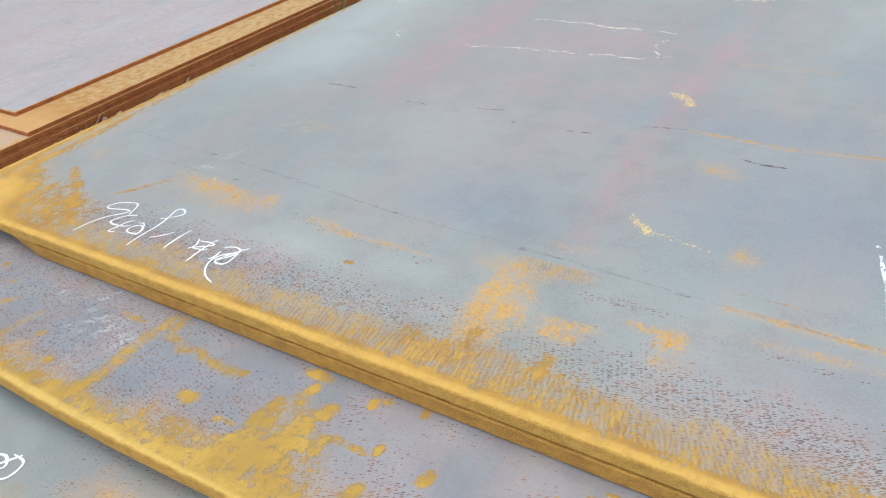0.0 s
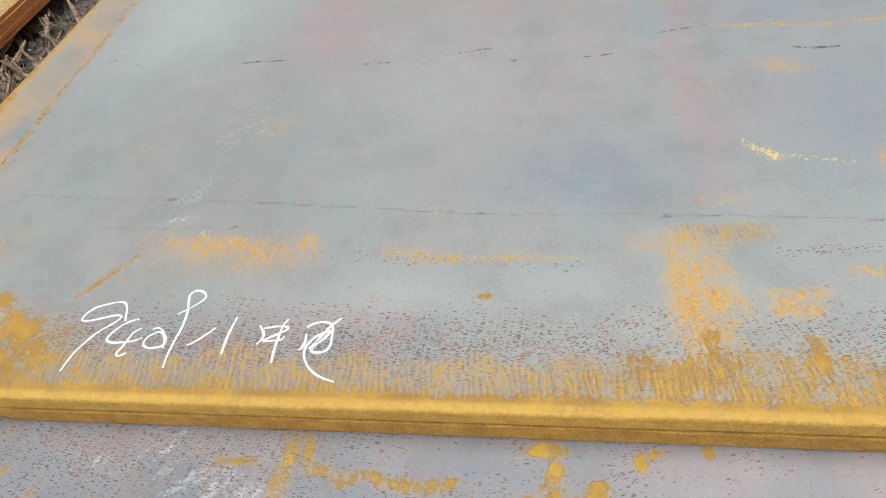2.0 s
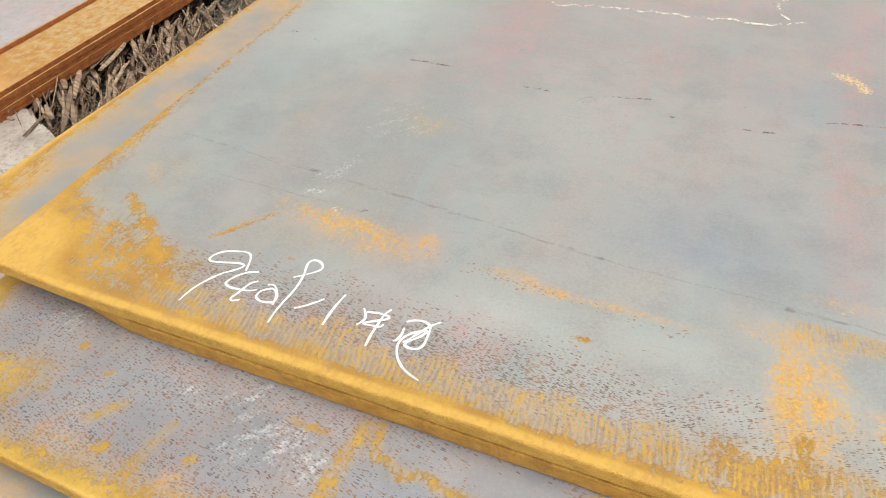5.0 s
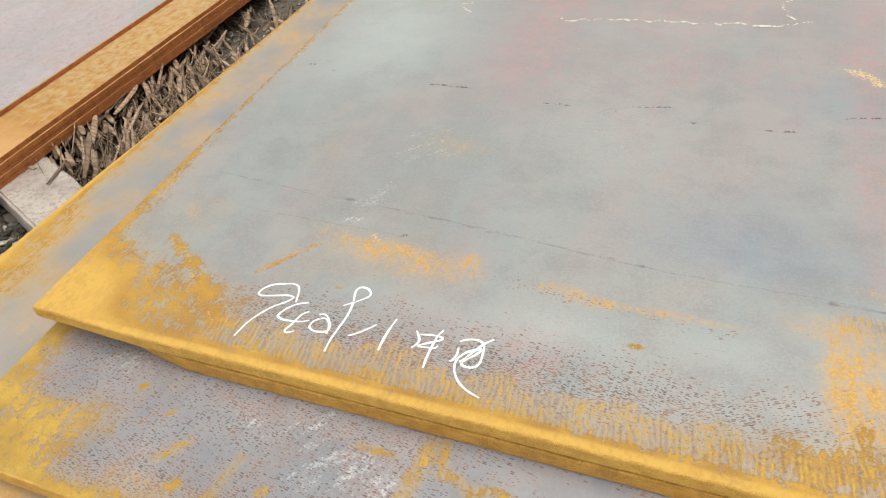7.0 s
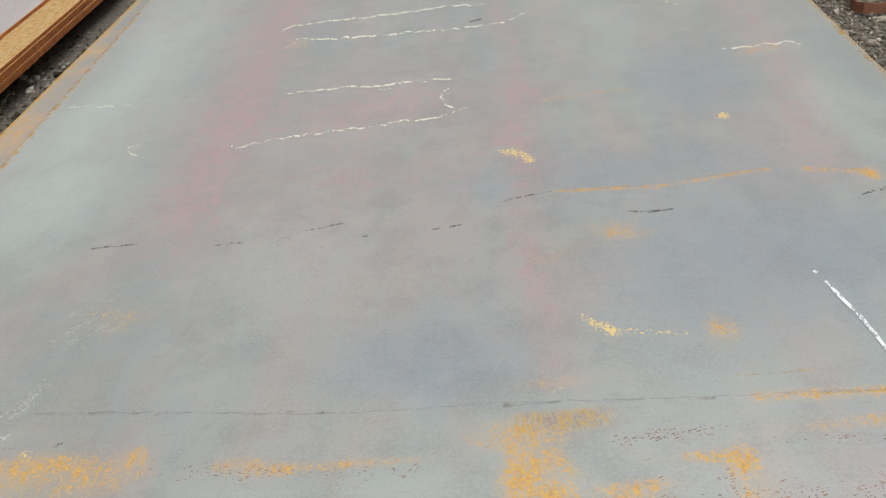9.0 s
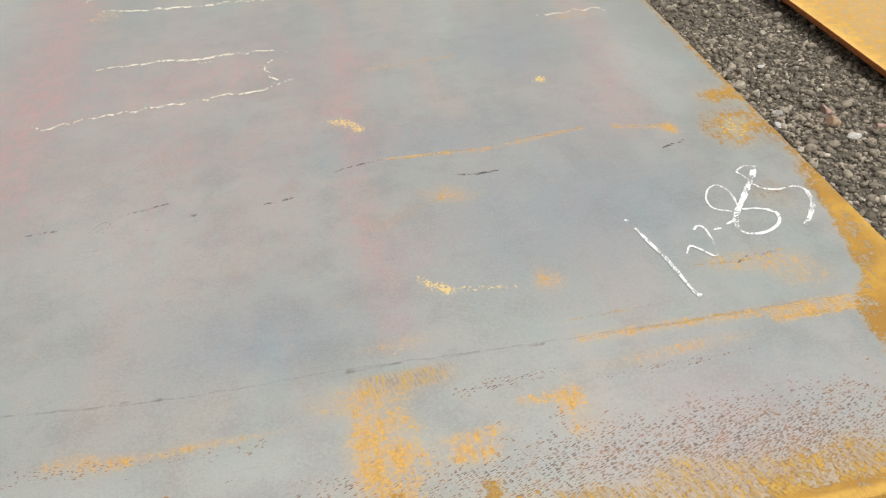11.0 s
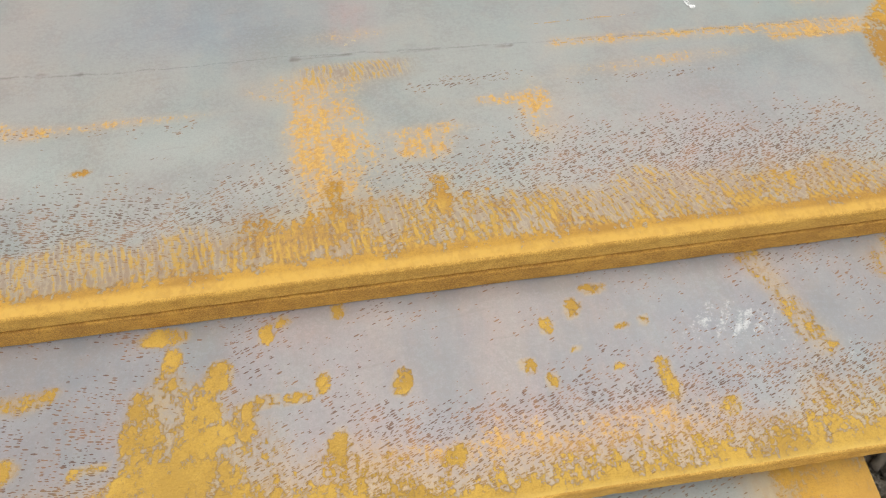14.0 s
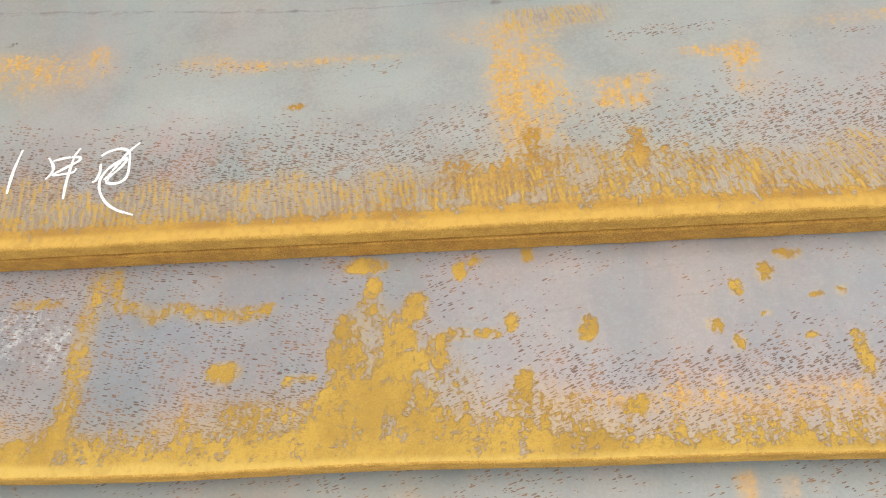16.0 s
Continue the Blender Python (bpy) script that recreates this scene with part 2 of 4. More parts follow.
# ---- plates ----
def mesh_object(name, verts, faces, mats, parent=None, label=""):
    me = bpy.data.meshes.new(name)
    me.from_pydata(verts, [], faces)
    for m in mats:
        me.materials.append(m)
    ob = new(name, me)
    if parent:
        ob.parent = parent
    if label:
        ob["label"] = label
    return ob


def steps(*spans):
    """Grid lines: (from, to, step) one after another."""
    out = []
    for a, b, s in spans:
        k = max(1, round((b - a) / s))
        out += [a + (b - a) * i / k for i in range(k)]
    return np.array(out + [spans[-1][1]])


def steel_plate(name, xs, ys, top, mat, rim, paint=None, thick=TH, roundness=0.0045, sag=None, seed=1, wave=0.002, inset=None):
    """One rolled plate: a gridded upper face, a rounded rim with a rough cut edge, and a flat underside."""
    r = roundness
    gx, gy = np.meshgrid(xs, ys, indexing="ij")
    nx, ny = gx.shape
    # the outline wanders by a millimetre or two
    wx = (lattice(gx * 0 + gy, gx, 0.23, seed) - 0.5) * 2 * wave
    wy = (lattice(gx, gy * 0, 0.23, seed + 5) - 0.5) * 2 * wave
    x0, x1, y0, y1 = xs[0], xs[-1], ys[0], ys[-1]
    ix, iy = x0 + r + (gx - x0) * (x1 - x0 - 2 * r) / (x1 - x0), y0 + r + (gy - y0) * (y1 - y0 - 2 * r) / (y1 - y0)
    X, Y = ix + wx, iy + wy
    if inset:
        X, Y = X + inset(gx, gy)[0], Y + inset(gx, gy)[1]
    drop = sag(gx, gy) if sag else gx * 0
    Z = top - drop
    verts = np.stack([X, Y, Z], -1).reshape(-1, 3)
    idx = np.arange(nx * ny).reshape(nx, ny)
    faces = np.stack([idx[:-1, :-1], idx[1:, :-1], idx[1:, 1:], idx[:-1, 1:]], -1).reshape(-1, 4)
    loop = np.concatenate([idx[:, 0], idx[-1, 1:], idx[-2::-1, -1], idx[0, -2:0:-1]])
    base = verts[loop]
    cx, cy = gx.reshape(-1)[loop], gy.reshape(-1)[loop]
    out = np.stack([np.where(cx <= x0, -1, np.where(cx >= x1, 1, 0)), np.where(cy <= y0, -1, np.where(cy >= y1, 1, 0))], -1).astype(float)
    out /= np.maximum(np.linalg.norm(out, axis=1, keepdims=True), 1)
    rs = np.random.RandomState(seed)
    rings, k0 = [], len(verts)
    profile = [(r * math.sin(a), r * (1 - math.cos(a))) for a in (0.45, 0.9, 1.35)]
    profile += [(r * 1.02, r * 1.5), (r * 1.0, thick * 0.55), (r * 1.0, thick * 0.96), (r * 0.1, thick)]
    for q, (o, d) in enumerate(profile):
        jit = rs.randn(len(loop), 1) * (0.0001 if q < 2 else 0.0002)
        p = base.copy()
        p[:, :2] += out * (o + jit)
        p[:, 2] -= d
        rings.append(p)
    allv = np.concatenate([verts] + rings)
    L = len(loop)
    prev = loop
    fs = [faces]
    for q in range(len(rings)):
        cur = k0 + q * L + np.arange(L)
        fs.append(np.stack([cur, np.roll(cur, -1), np.roll(prev, -1), prev], -1))
        prev = cur
    quads = np.concatenate(fs)
    ob = mesh_object(name, allv.tolist(), quads.tolist() + [prev.tolist()[::-1]], [mat, rim])
    me = ob.data
    nq = len(faces)
    mi = np.zeros(len(me.polygons), dtype=np.int32)
    mi[nq + (0 if roundness < 0.003 else L):] = 1
    me.polygons.foreach_set("material_index", mi)
    me.polygons.foreach_set("use_smooth", np.arange(len(me.polygons)) < nq + 5 * L)
    if paint:
        vx, vy = allv[:, 0].copy(), allv[:, 1].copy()
        for key, chans in paint(vx, vy).items():
            at = me.attributes.new(key, "FLOAT_COLOR", "POINT")
            col = np.ones((len(allv), 4), dtype=np.float32)
            for q in range(3):
                col[:, q] = chans[q]
            at.data.foreach_set("color", col.reshape(-1))
    me.update()
    return ob


def paint_top(x, y):
    """Rust, colours and marks of the top plate."""
    n1, n2 = lattice(x, y, 0.11, 3), lattice(x, y, 0.035, 4)
    rim = 1 - ramp(y, -0.006, 0.022)
    left = np.exp(-np.maximum(x, 0) / 0.010) * 0.9
    far_right = WIDE - x
    rust = 1.25 * rim + left * (1.0 - 0.6 * ramp(y, 0.2, 0.6)) + 0.30 * np.exp(-np.maximum(x, 0) / 0.03)
    rust += 0.42 * np.exp(-(np.maximum(y, 0) / 0.050) ** 2) * (0.5 + 0.6 * n1)
    # corner at the near left
    rust += 0.70 * blob(x, y, 0.02, 0.05, 0.14, 0.12, 0, 3) * (0.55 + 0.6 * n1) + 0.5 * blob(x, y, 0.0, 0.0, 0.12, 0.10) + 0.36 * blob(x, y, 0.20, 0.09, 0.17, 0.08, -20) + 0.35 * blob(x, y, 0.30, 0.10, 0.10, 0.05)
    rust += 0.5 * np.exp(-np.maximum(x, 0) / 0.05) * (1 - ramp(y, 0.15, 0.7)) + 0.5 * stroke(x, y, 0.14, 0.22, 0.22, 0.17, 0.012) + 0.42 * stroke(x, y, 0.22, 0.17, 0.35, 0.05, 0.012)
    rust += 0.45 * stroke(x, y, 0.35, 0.18, 0.42, 0.27, 0.008)
    # margin at the right, wide near the corner and thinning out
    span = np.interp(y, [0.0, 0.08, 0.29, 0.36, 0.45, 0.60, 0.75], [0.24, 0.17, 0.155, 0.10, 0.065, 0.035, 0.02])
    m = ramp(far_right + (n1 - 0.5) * 0.04 + (n2 - 0.5) * 0.03, span + 0.012, span - 0.02)
    rust += (0.42 + 0.45 * n2) * m * (1 - ramp(y, 0.5, 0.75)) + 0.55 * np.exp(-far_right / 0.02)
    rust += 0.55 * blob(x, y, 2.12, 0.82, 0.07, 0.08, 0, 3) * (0.6 + 0.5 * n2) + 0.6 * blob(x, y, 2.15, 0.95, 0.05, 0.03) + 0.4 * blob(x, y, 2.10, 0.60, 0.08, 0.09) * n1
    rust -= 0.15 * blob(x, y, 2.13, 0.17, 0.035, 0.05, 40)
    rust += 0.30 * blob(x, y, 1.45, 0.06, 0.16, 0.05) + 0.32 * blob(x, y, 1.25, 0.05, 0.12, 0.05) + 0.25 * blob(x, y, 1.85, 0.05, 0.16, 0.04)
    for cx, cy, rx, ry in ((1.43, 0.111, 0.015, 0.008), (1.428, 0.078, 0.012, 0.035), (1.325, 0.069, 0.010, 0.014), (1.30, 0.10, 0.014, 0.03), (1.24, 0.05, 0.06, 0.02)):
        rust += 0.42 * blob(x, y, cx, cy, rx, ry, 0, 3) * (0.35 + n2)
    rust += 0.6 * blob(x, y, 0.999, 0.181, 0.014, 0.007, 0, 4) + 0.45 * blob(x, y, 1.56, 0.028, 0.012, 0.010, 0, 4) + 0.4 * blob(x, y, 0.51, 0.18, 0.012, 0.01)
    rust = np.maximum(np.minimum(rust, 0.85) + 0.38 * blob(x, y, 0.03, 0.04, 0.13, 0.10, 0, 3) + 0.14 * m * (1 - ramp(y, 0.4, 0.6)), 1.25 * rim)
    # orange patches
    orange = 0.50 * blob(x, y, 1.31, 0.205, 0.055, 0.065, 0, 3) * (0.25 + n2) + 0.36 * blob(x, y, 1.305, 0.11, 0.04, 0.08, 0, 3) * (0.2 + n2) + 0.40 * blob(x, y, 1.27, 0.19, 0.02, 0.08) + 0.62 * blob(x, y, 1.415, 0.160, 0.032, 0.018, 0, 3) + 0.42 * blob(x, y, 1.43, 0.19, 0.05, 0.012) + 0.60 * blob(x, y, 1.572, 0.195, 0.026, 0.045) * (0.4 + n2) + 0.42 * blob(x, y, 1.53, 0.23, 0.05, 0.012) + 0.2 * blob(x, y, 1.36, 0.10, 0.14, 0.10)
    orange += 0.33 * blob(x, y, 1.28, 0.29, 0.12, 0.03) + 0.40 * blob(x, y, 0.56, 0.29, 0.17, 0.035, -8) * (0.4 + n2) + 0.45 * blob(x, y, 0.865, 0.272, 0.035, 0.014) + 0.40 * blob(x, y, 0.93, 0.254, 0.05, 0.015) + 0.40 * blob(x, y, 1.06, 0.257, 0.10, 0.010) + 0.5 * blob(x, y, 0.699, 0.299, 0.022, 0.018) + 0.22 * blob(x, y, 0.55, 0.24, 0.20, 0.06)
    orange += 0.42 * stroke(x, y, 1.62, 0.325, 2.09, 0.305, 0.013) + 0.5 * stroke(x, y, 1.93, 0.292, 2.06, 0.288, 0.009) + 0.36 * blob(x, y, 1.93, 0.43, 0.09, 0.03, -8) + 0.3 * blob(x, y, 2.02, 0.38, 0.07, 0.05)
    orange += 0.34 * blob(x, y, 1.75, 0.27, 0.16, 0.018, 2) + 0.24 * blob(x, y, 0.15, 0.30, 0.10, 0.10) + 0.25 * blob(x, y, 1.34, 0.38, 0.10, 0.02)
    orange += 0.36 * blob(x, y, 1.38, 0.70, 0.06, 0.035, 30) * (0.4 + n2) + 0.40 * blob(x, y, 1.50, 0.74, 0.08, 0.03, -15) * (0.4 + n2) + 0.42 * blob(x, y, 1.615, 0.465, 0.035, 0.035) * (0.4 + n2) + 0.30 * blob(x, y, 1.97, 1.45, 0.10, 0.04)
    orange += 0.40 * stroke(x, y, 1.39, 0.895, 1.60, 0.875, 0.008) + 0.40 * stroke(x, y, 1.60, 0.875, 1.82, 0.90, 0.008) + 0.42 * stroke(x, y, 1.88, 0.89, 2.0, 0.85, 0.010) + 0.42 * blob(x, y, 2.0, 0.85, 0.02, 0.03)
    orange += 0.3 * stroke(x, y, 1.40, 1.30, 1.62, 1.31, 0.012) + 0.25 * blob(x, y, 0.55, 0.62, 0.12, 0.06) + 0.2 * blob(x, y, 0.30, 0.55, 0.05, 0.10)
    bloom = 0.75 * blob(x, y, 0.46, 0.42, 0.025, 0.05, -20) + 0.7 * blob(x, y, 0.45, 0.35, 0.025, 0.015) + 0.40 * blob(x, y, 0.50, 0.62, 0.09, 0.12) + 0.22 * blob(x, y, 0.20, 0.42, 0.12, 0.10)
    # pink temper colours, in bands along the rolling; blue and pale green patches
    wob = (lattice(x, y, 0.3, 8) - 0.5) * 0.12
    pink = 1.0 * 0.9 * np.exp(-((x - 0.60 + wob * 0.7) / 0.115) ** 2) * ramp(y, 0.60, 1.05) + 0.75 * np.exp(-((x - 1.345 + wob * 0.4) / 0.035) ** 2) * ramp(y, 0.33, 0.42) * (0.4 + 0.6 * n1)
    pink += 0.65 * np.exp(-((x - 1.95 - 0.08 * (y - 1) + wob * 0.5) / 0.06) ** 2) * ramp(y, 0.75, 0.95) + 0.55 * blob(x, y, 0.85, 0.12, 0.06, 0.07) + 0.45 * blob(x, y, 1.0, 1.38, 0.4, 0.12) + 0.35 * blob(x, y, 1.05, 1.0, 0.5, 0.2) * n1
    pink += 0.40 * blob(x, y, 1.75, 0.12, 0.22, 0.10) + 0.4 * blob(x, y, 0.55, 0.07, 0.2, 0.03) + 0.35 * blob(x, y, 0.42, 0.75, 0.10, 0.16) * n1 + 0.35 * blob(x, y, 1.40, 0.60, 0.10, 0.10) + 0.3 * ramp(y, 1.5, 2.2) * n1
    pink += 0.42 * blob(x, y, 1.05, 1.25, 0.45, 0.45, 0, 3) * (0.3 + n1) + 0.22 * blob(x, y, 0.95, 0.70, 0.35, 0.25) + 0.28 * blob(x, y, 0.62, 0.13, 0.4, 0.06) + 0.25 * blob(x, y, 0.70, 0.30, 0.06, 0.12)
    blue = 0.45 * blob(x, y, 1.12, 0.50, 0.24, 0.13, 0, 3) * (0.3 + n1) + 0.42 * blob(x, y, 1.65, 0.62, 0.26, 0.20, 0, 3) + 0.5 * blob(x, y, 1.75, 1.32, 0.16, 0.2) + 0.4 * blob(x, y, 1.5, 0.95, 0.4, 0.10) + 0.30 * blob(x, y, 1.85, 0.20, 0.2, 0.1)
    blue += 0.12 * ramp(y, 1.4, 2.6) * ramp(x, 0.8, 1.2) + 0.35 * blob(x, y, 1.95, 0.72, 0.20, 0.25) + 0.3 * blob(x, y, 1.14, 0.42, 0.2, 0.06)
    blue -= 0.55 * np.exp(-((x - 0.22 + wob) / 0.20) ** 2) * ramp(y, 0.5, 1.1) + 0.32 * blob(x, y, 0.85, 0.85, 0.28, 0.6) * (0.3 + n1) + 0.5 * np.exp(-((x - 1.62 + wob) / 0.12) ** 2) * ramp(y, 0.9, 1.3) * n1 + 0.45 * blob(x, y, 0.95, 0.19, 0.5, 0.05) * (0.3 + n1) + 0.5 * blob(x, y, 2.02, 1.1, 0.10, 0.4)
    # scuffs, creases
    dark = 0.50 * stroke(x, y, 0.12, 0.425, 0.42, 0.405, 0.006) + 0.52 * stroke(x, y, 0.42, 0.405, 0.98, 0.355, 0.007) + 0.40 * stroke(x, y, 0.98, 0.355, 1.26, 0.345, 0.008)
    dark += 0.60 * stroke(x, y, 1.26, 0.345, 1.56, 0.330, 0.005) + 0.42 * stroke(x, y, 1.56, 0.33, 2.10, 0.312, 0.004) + 0.42 * stroke(x, y, 0.08, 0.335, 0.56, 0.328, 0.005)
    dark += 0.45 * stroke(x, y, 0.05, 0.17, 0.24, 0.12, 0.005) + 0.6 * blob(x, y, 0.564, 0.329, 0.014, 0.006) + 0.6 * blob(x, y, 0.076, 0.888, 0.014, 0.008) + 0.42 * stroke(x, y, 0.30, 0.17, 0.60, 0.11, 0.006)
    dark += 0.6 * stroke(x, y, 0.41, 0.852, 0.51, 0.850, 0.006) + 0.55 * stroke(x, y, 0.69, 0.822, 0.75, 0.820, 0.006) + 0.6 * stroke(x, y, 1.52, 0.80, 1.61, 0.792, 0.006) + 0.5 * stroke(x, y, 1.28, 0.875, 1.39, 0.895, 0.004)
    dark += 0.5 * stroke(x, y, 1.95, 0.78, 2.01, 0.80, 0.005) + 0.45 * stroke(x, y, 0.86, 0.835, 0.98, 0.86, 0.004) + 0.5 * blob(x, y, 1.005, 0.80, 0.008, 0.006) + 0.45 * stroke(x, y, 1.14, 0.80, 1.2, 0.81, 0.005) + 0.4 * blob(x, y, 1.10, 0.55, 0.02, 0.012)
    dark += 0.52 * blob(x, y, 1.443, 0.194, 0.012, 0.006) + 0.30 * blob(x, y, 0.58, 0.55, 0.12, 0.09) + 0.3 * blob(x, y, 1.36, 0.30, 0.06, 0.03) + 0.5 * stroke(x, y, 1.93, 0.425, 2.0, 0.437, 0.006)
    pits = 0.85 * blob(x, y, 0.95, 0.09, 0.35, 0.06) + 0.72 * blob(x, y, 1.85, 0.10, 0.17, 0.06) + 0.6 * blob(x, y, 1.55, 0.10, 0.25, 0.07) + 0.7 * blob(x, y, 1.75, 0.245, 0.14, 0.012) + 0.8 * blob(x, y, 1.47, 0.27, 0.10, 0.012) + 0.7 * blob(x, y, 0.92, 0.255, 0.20, 0.014, -4)
    pits += 0.6 * blob(x, y, 0.4, 0.10, 0.2, 0.05) + 0.25 * (1 - ramp(y, 0.1, 0.3)) + 0.55 * blob(x, y, 0.62, 0.085, 0.30, 0.035, 0, 4) + 0.35 * blob(x, y, 1.86, 0.07, 0.12, 0.05)
    # raked strokes along the near rim, and a run of drips at the crease
    reach = 0.066 + 0.060 * (lattice(x, y * 0, 0.06, 11) - 0.3) + 0.02 * (lattice(x, y * 0, 0.012, 12) - 0.5)
    comb = (1 - ramp(y, reach * 0.75, reach * 1.15)) * ramp(y, 0.008, 0.02) * ramp(x, 0.26, 0.42) * (1 - ramp(x, 1.95, 2.1))
    comb = comb * (0.65 + 0.35 * lattice(x, y * 0, 0.09, 13)) + 0.8 * ramp(y, 0.262 + 0.03 * lattice(x, y * 0, 0.02, 15), 0.30) * (1 - ramp(y, 0.322, 0.332)) * np.exp(-((x - 1.34) / 0.075) ** 4)
    pale = 0.70 * blob(x, y, 1.315, 1.065, 0.034, 0.020, -30, 3) + 0.62 * blob(x, y, 1.350, 1.03, 0.016, 0.022, 0, 3) + 0.70 * blob(x, y, 1.794, 1.13, 0.022, 0.018, 0, 3) + 0.60 * stroke(x, y, 1.402, 0.515, 1.44, 0.482, 0.012) + 0.40 * stroke(x, y, 1.44, 0.482, 1.55, 0.462, 0.010)
    pale += 0.42 * blob(x, y, 2.12, 0.82, 0.05, 0.06) + 0.4 * blob(x, y, 1.345, 0.365, 0.02, 0.01) + 0.35 * blob(x, y, 0.70, 1.85, 0.08, 0.06) + 0.36 * blob(x, y, 0.52, 0.315, 0.03, 0.02)
    return {"stain": (rust, orange, bloom), "tint": (pink, blue, dark), "mark": (pits, comb, pale)}


def paint_second(x, y):
    """Rust and marks of the step below."""
    n1, n2 = lattice(x, y, 0.07, 23), lattice(x, y, 0.03, 24)
    v = y + 0.268
    rust = 1.2 * np.exp(-np.maximum(v, 0) / 0.02) + 0.16 * np.exp(-(np.maximum(v, 0) / (0.06 + 0.04 * n1)) ** 2) + 1.0 * np.exp(-np.maximum(x - 0.02, 0) / 0.03)
    rust += 0.55 * blob(x, y, 0.10, -0.20, 0.11, 0.07, -30) * (0.5 + n1) + 0.45 * blob(x, y, 0.20, -0.14, 0.07, 0.05)
    ragged = (n2 - 0.5) * 0.020
    rust += 0.58 * blob(x + ragged, y, 1.096, -0.165, 0.050, 0.10, 0, 6) * (0.55 + 0.7 * n2) + 0.45 * blob(x, y, 1.15, -0.18, 0.06, 0.07) * (0.4 + n2) + 0.22 * blob(x, y, 0.99, -0.235, 0.10, 0.03)
    # flaked-off crusts, longer or rounder
    for cx, cy, rx, ry in ((1.093, -0.028, 0.032, 0.012), (1.101, -0.057, 0.010, 0.014), (1.153, -0.084, 0.016, 0.020), (1.183, -0.136, 0.012, 0.014), (1.167, -0.151, 0.024, 0.012), (1.140, -0.125, 0.018, 0.014), (1.166, -0.192, 0.010, 0.010),
                           (1.051, -0.193, 0.010, 0.010), (0.931, -0.159, 0.024, 0.014), (1.012, -0.171, 0.008, 0.006), (1.029, -0.169, 0.010, 0.006), (1.205, -0.041, 0.010, 0.014), (1.228, -0.027, 0.010, 0.008)):
        rust += 0.8 * blob(x + ragged * 0.5, y, cx, cy, rx, ry, 0, 5)
    for cx, cy, rx, ry in ((1.288, -0.022, 0.008, 0.012), (1.268, -0.109, 0.009, 0.013), (1.239, -0.123, 0.017, 0.007), (1.204, -0.121, 0.015, 0.008), (1.351, -0.121, 0.014, 0.017), (1.277, -0.182, 0.010, 0.020), (1.494, -0.122, 0.010, 0.010),
                           (1.517, -0.144, 0.010, 0.009), (1.523, -0.077, 0.010, 0.012), (1.557, -0.059, 0.010, 0.014), (1.589, -0.036, 0.018, 0.008), (1.611, -0.088, 0.009, 0.005), (1.637, -0.086, 0.007, 0.006), (1.594, -0.137, 0.007, 0.006), (1.553, -0.109, 0.006, 0.005)):
        rust += 0.75 * blob(x + ragged * 0.4, y, cx, cy, rx, ry, 0, 5)
    for cx, cy, q in ((0.42, -0.20, 0.012), (0.34, -0.09, 0.009), (0.55, -0.17, 0.010), (0.63, -0.21, 0.013), (0.68, -0.06, 0.008), (1.40, -0.21, 0.012), (1.70, -0.20, 0.012), (0.26, -0.06, 0.010)):
        rust += 0.7 * blob(x, y, cx, cy, q, q * 0.85, 30, 4)
    rust += 0.8 * stroke(x, y, 1.641, -0.142, 1.645, -0.179, 0.008) + 0.60 * stroke(x + ragged, y + ragged, 0.80, -0.078, 0.965, -0.083, 0.013) + 0.5 * stroke(x, y, 0.64, -0.061, 0.71, -0.062, 0.006)
    rust += 0.58 * stroke(x + ragged * 0.6, y, 0.752, -0.03, 0.742, -0.237, 0.015) + 0.55 * stroke(x, y, 0.77, -0.02, 0.785, -0.07, 0.010) + 0.5 * blob(x, y, 0.70, -0.243, 0.02, 0.012, 0, 4) + 0.5 * blob(x, y, 0.775, -0.245, 0.02, 0.012, 0, 4)
    rust += 0.42 * stroke(x, y, 0.48, -0.23, 0.49, -0.13, 0.012) + 0.5 * stroke(x, y, 0.37, -0.165, 0.40, -0.13, 0.012) + 0.24 * ramp(x, 0.85, 1.0) * ramp(1.42 - x, 0, 0.15) * np.exp(-(np.maximum(v, 0) / 0.085) ** 4) * (0.5 + n1)
    rust += 0.7 * ramp(x + 0.12 * (n1 - 0.5), 1.86, 2.06) + 0.35 * ramp(x + 0.2 * (n1 - 0.5), 1.70, 1.95) * (1 - ramp(v, 0.10, 0.2)) + 0.45 * stroke(x, y, 1.79, -0.02, 1.83, -0.14, 0.02)
    rust = np.maximum(np.minimum(rust, 0.85), 1.25 * (1 - ramp(v, -0.004, 0.028)))
    orange = 0.3 * blob(x, y, 1.45, -0.21, 0.30, 0.025) + 0.25 * blob(x, y, 0.6, -0.23, 0.3, 0.03) + 0.42 * n1 * np.exp(-v / 0.09)
    bloom = 0.6 * blob(x, y, 0.20, -0.02, 0.07, 0.03) + 0.5 * blob(x, y, 0.47, -0.07, 0.05, 0.03) + 0.45 * blob(x, y, 0.66, -0.09, 0.05, 0.05) + 0.5 * blob(x, y, 0.58, -0.08, 0.05, 0.09, 15) + 0.6 * blob(x, y, 1.74, -0.10, 0.07, 0.03) + 0.5 * blob(x, y, 0.72, -0.12, 0.05, 0.06) + 0.35 * blob(x, y, 1.80, -0.16, 0.1, 0.04)
    pink = 0.08 + 0.25 * n1 + 0.4 * blob(x, y, 1.5, -0.2, 0.25, 0.04)
    blue = 0.45 * blob(x, y, 0.86, -0.13, 0.07, 0.05) + 0.45 * blob(x, y, 1.0, -0.05, 0.1, 0.05) + 0.4 * blob(x, y, 1.72, -0.10, 0.1, 0.05)
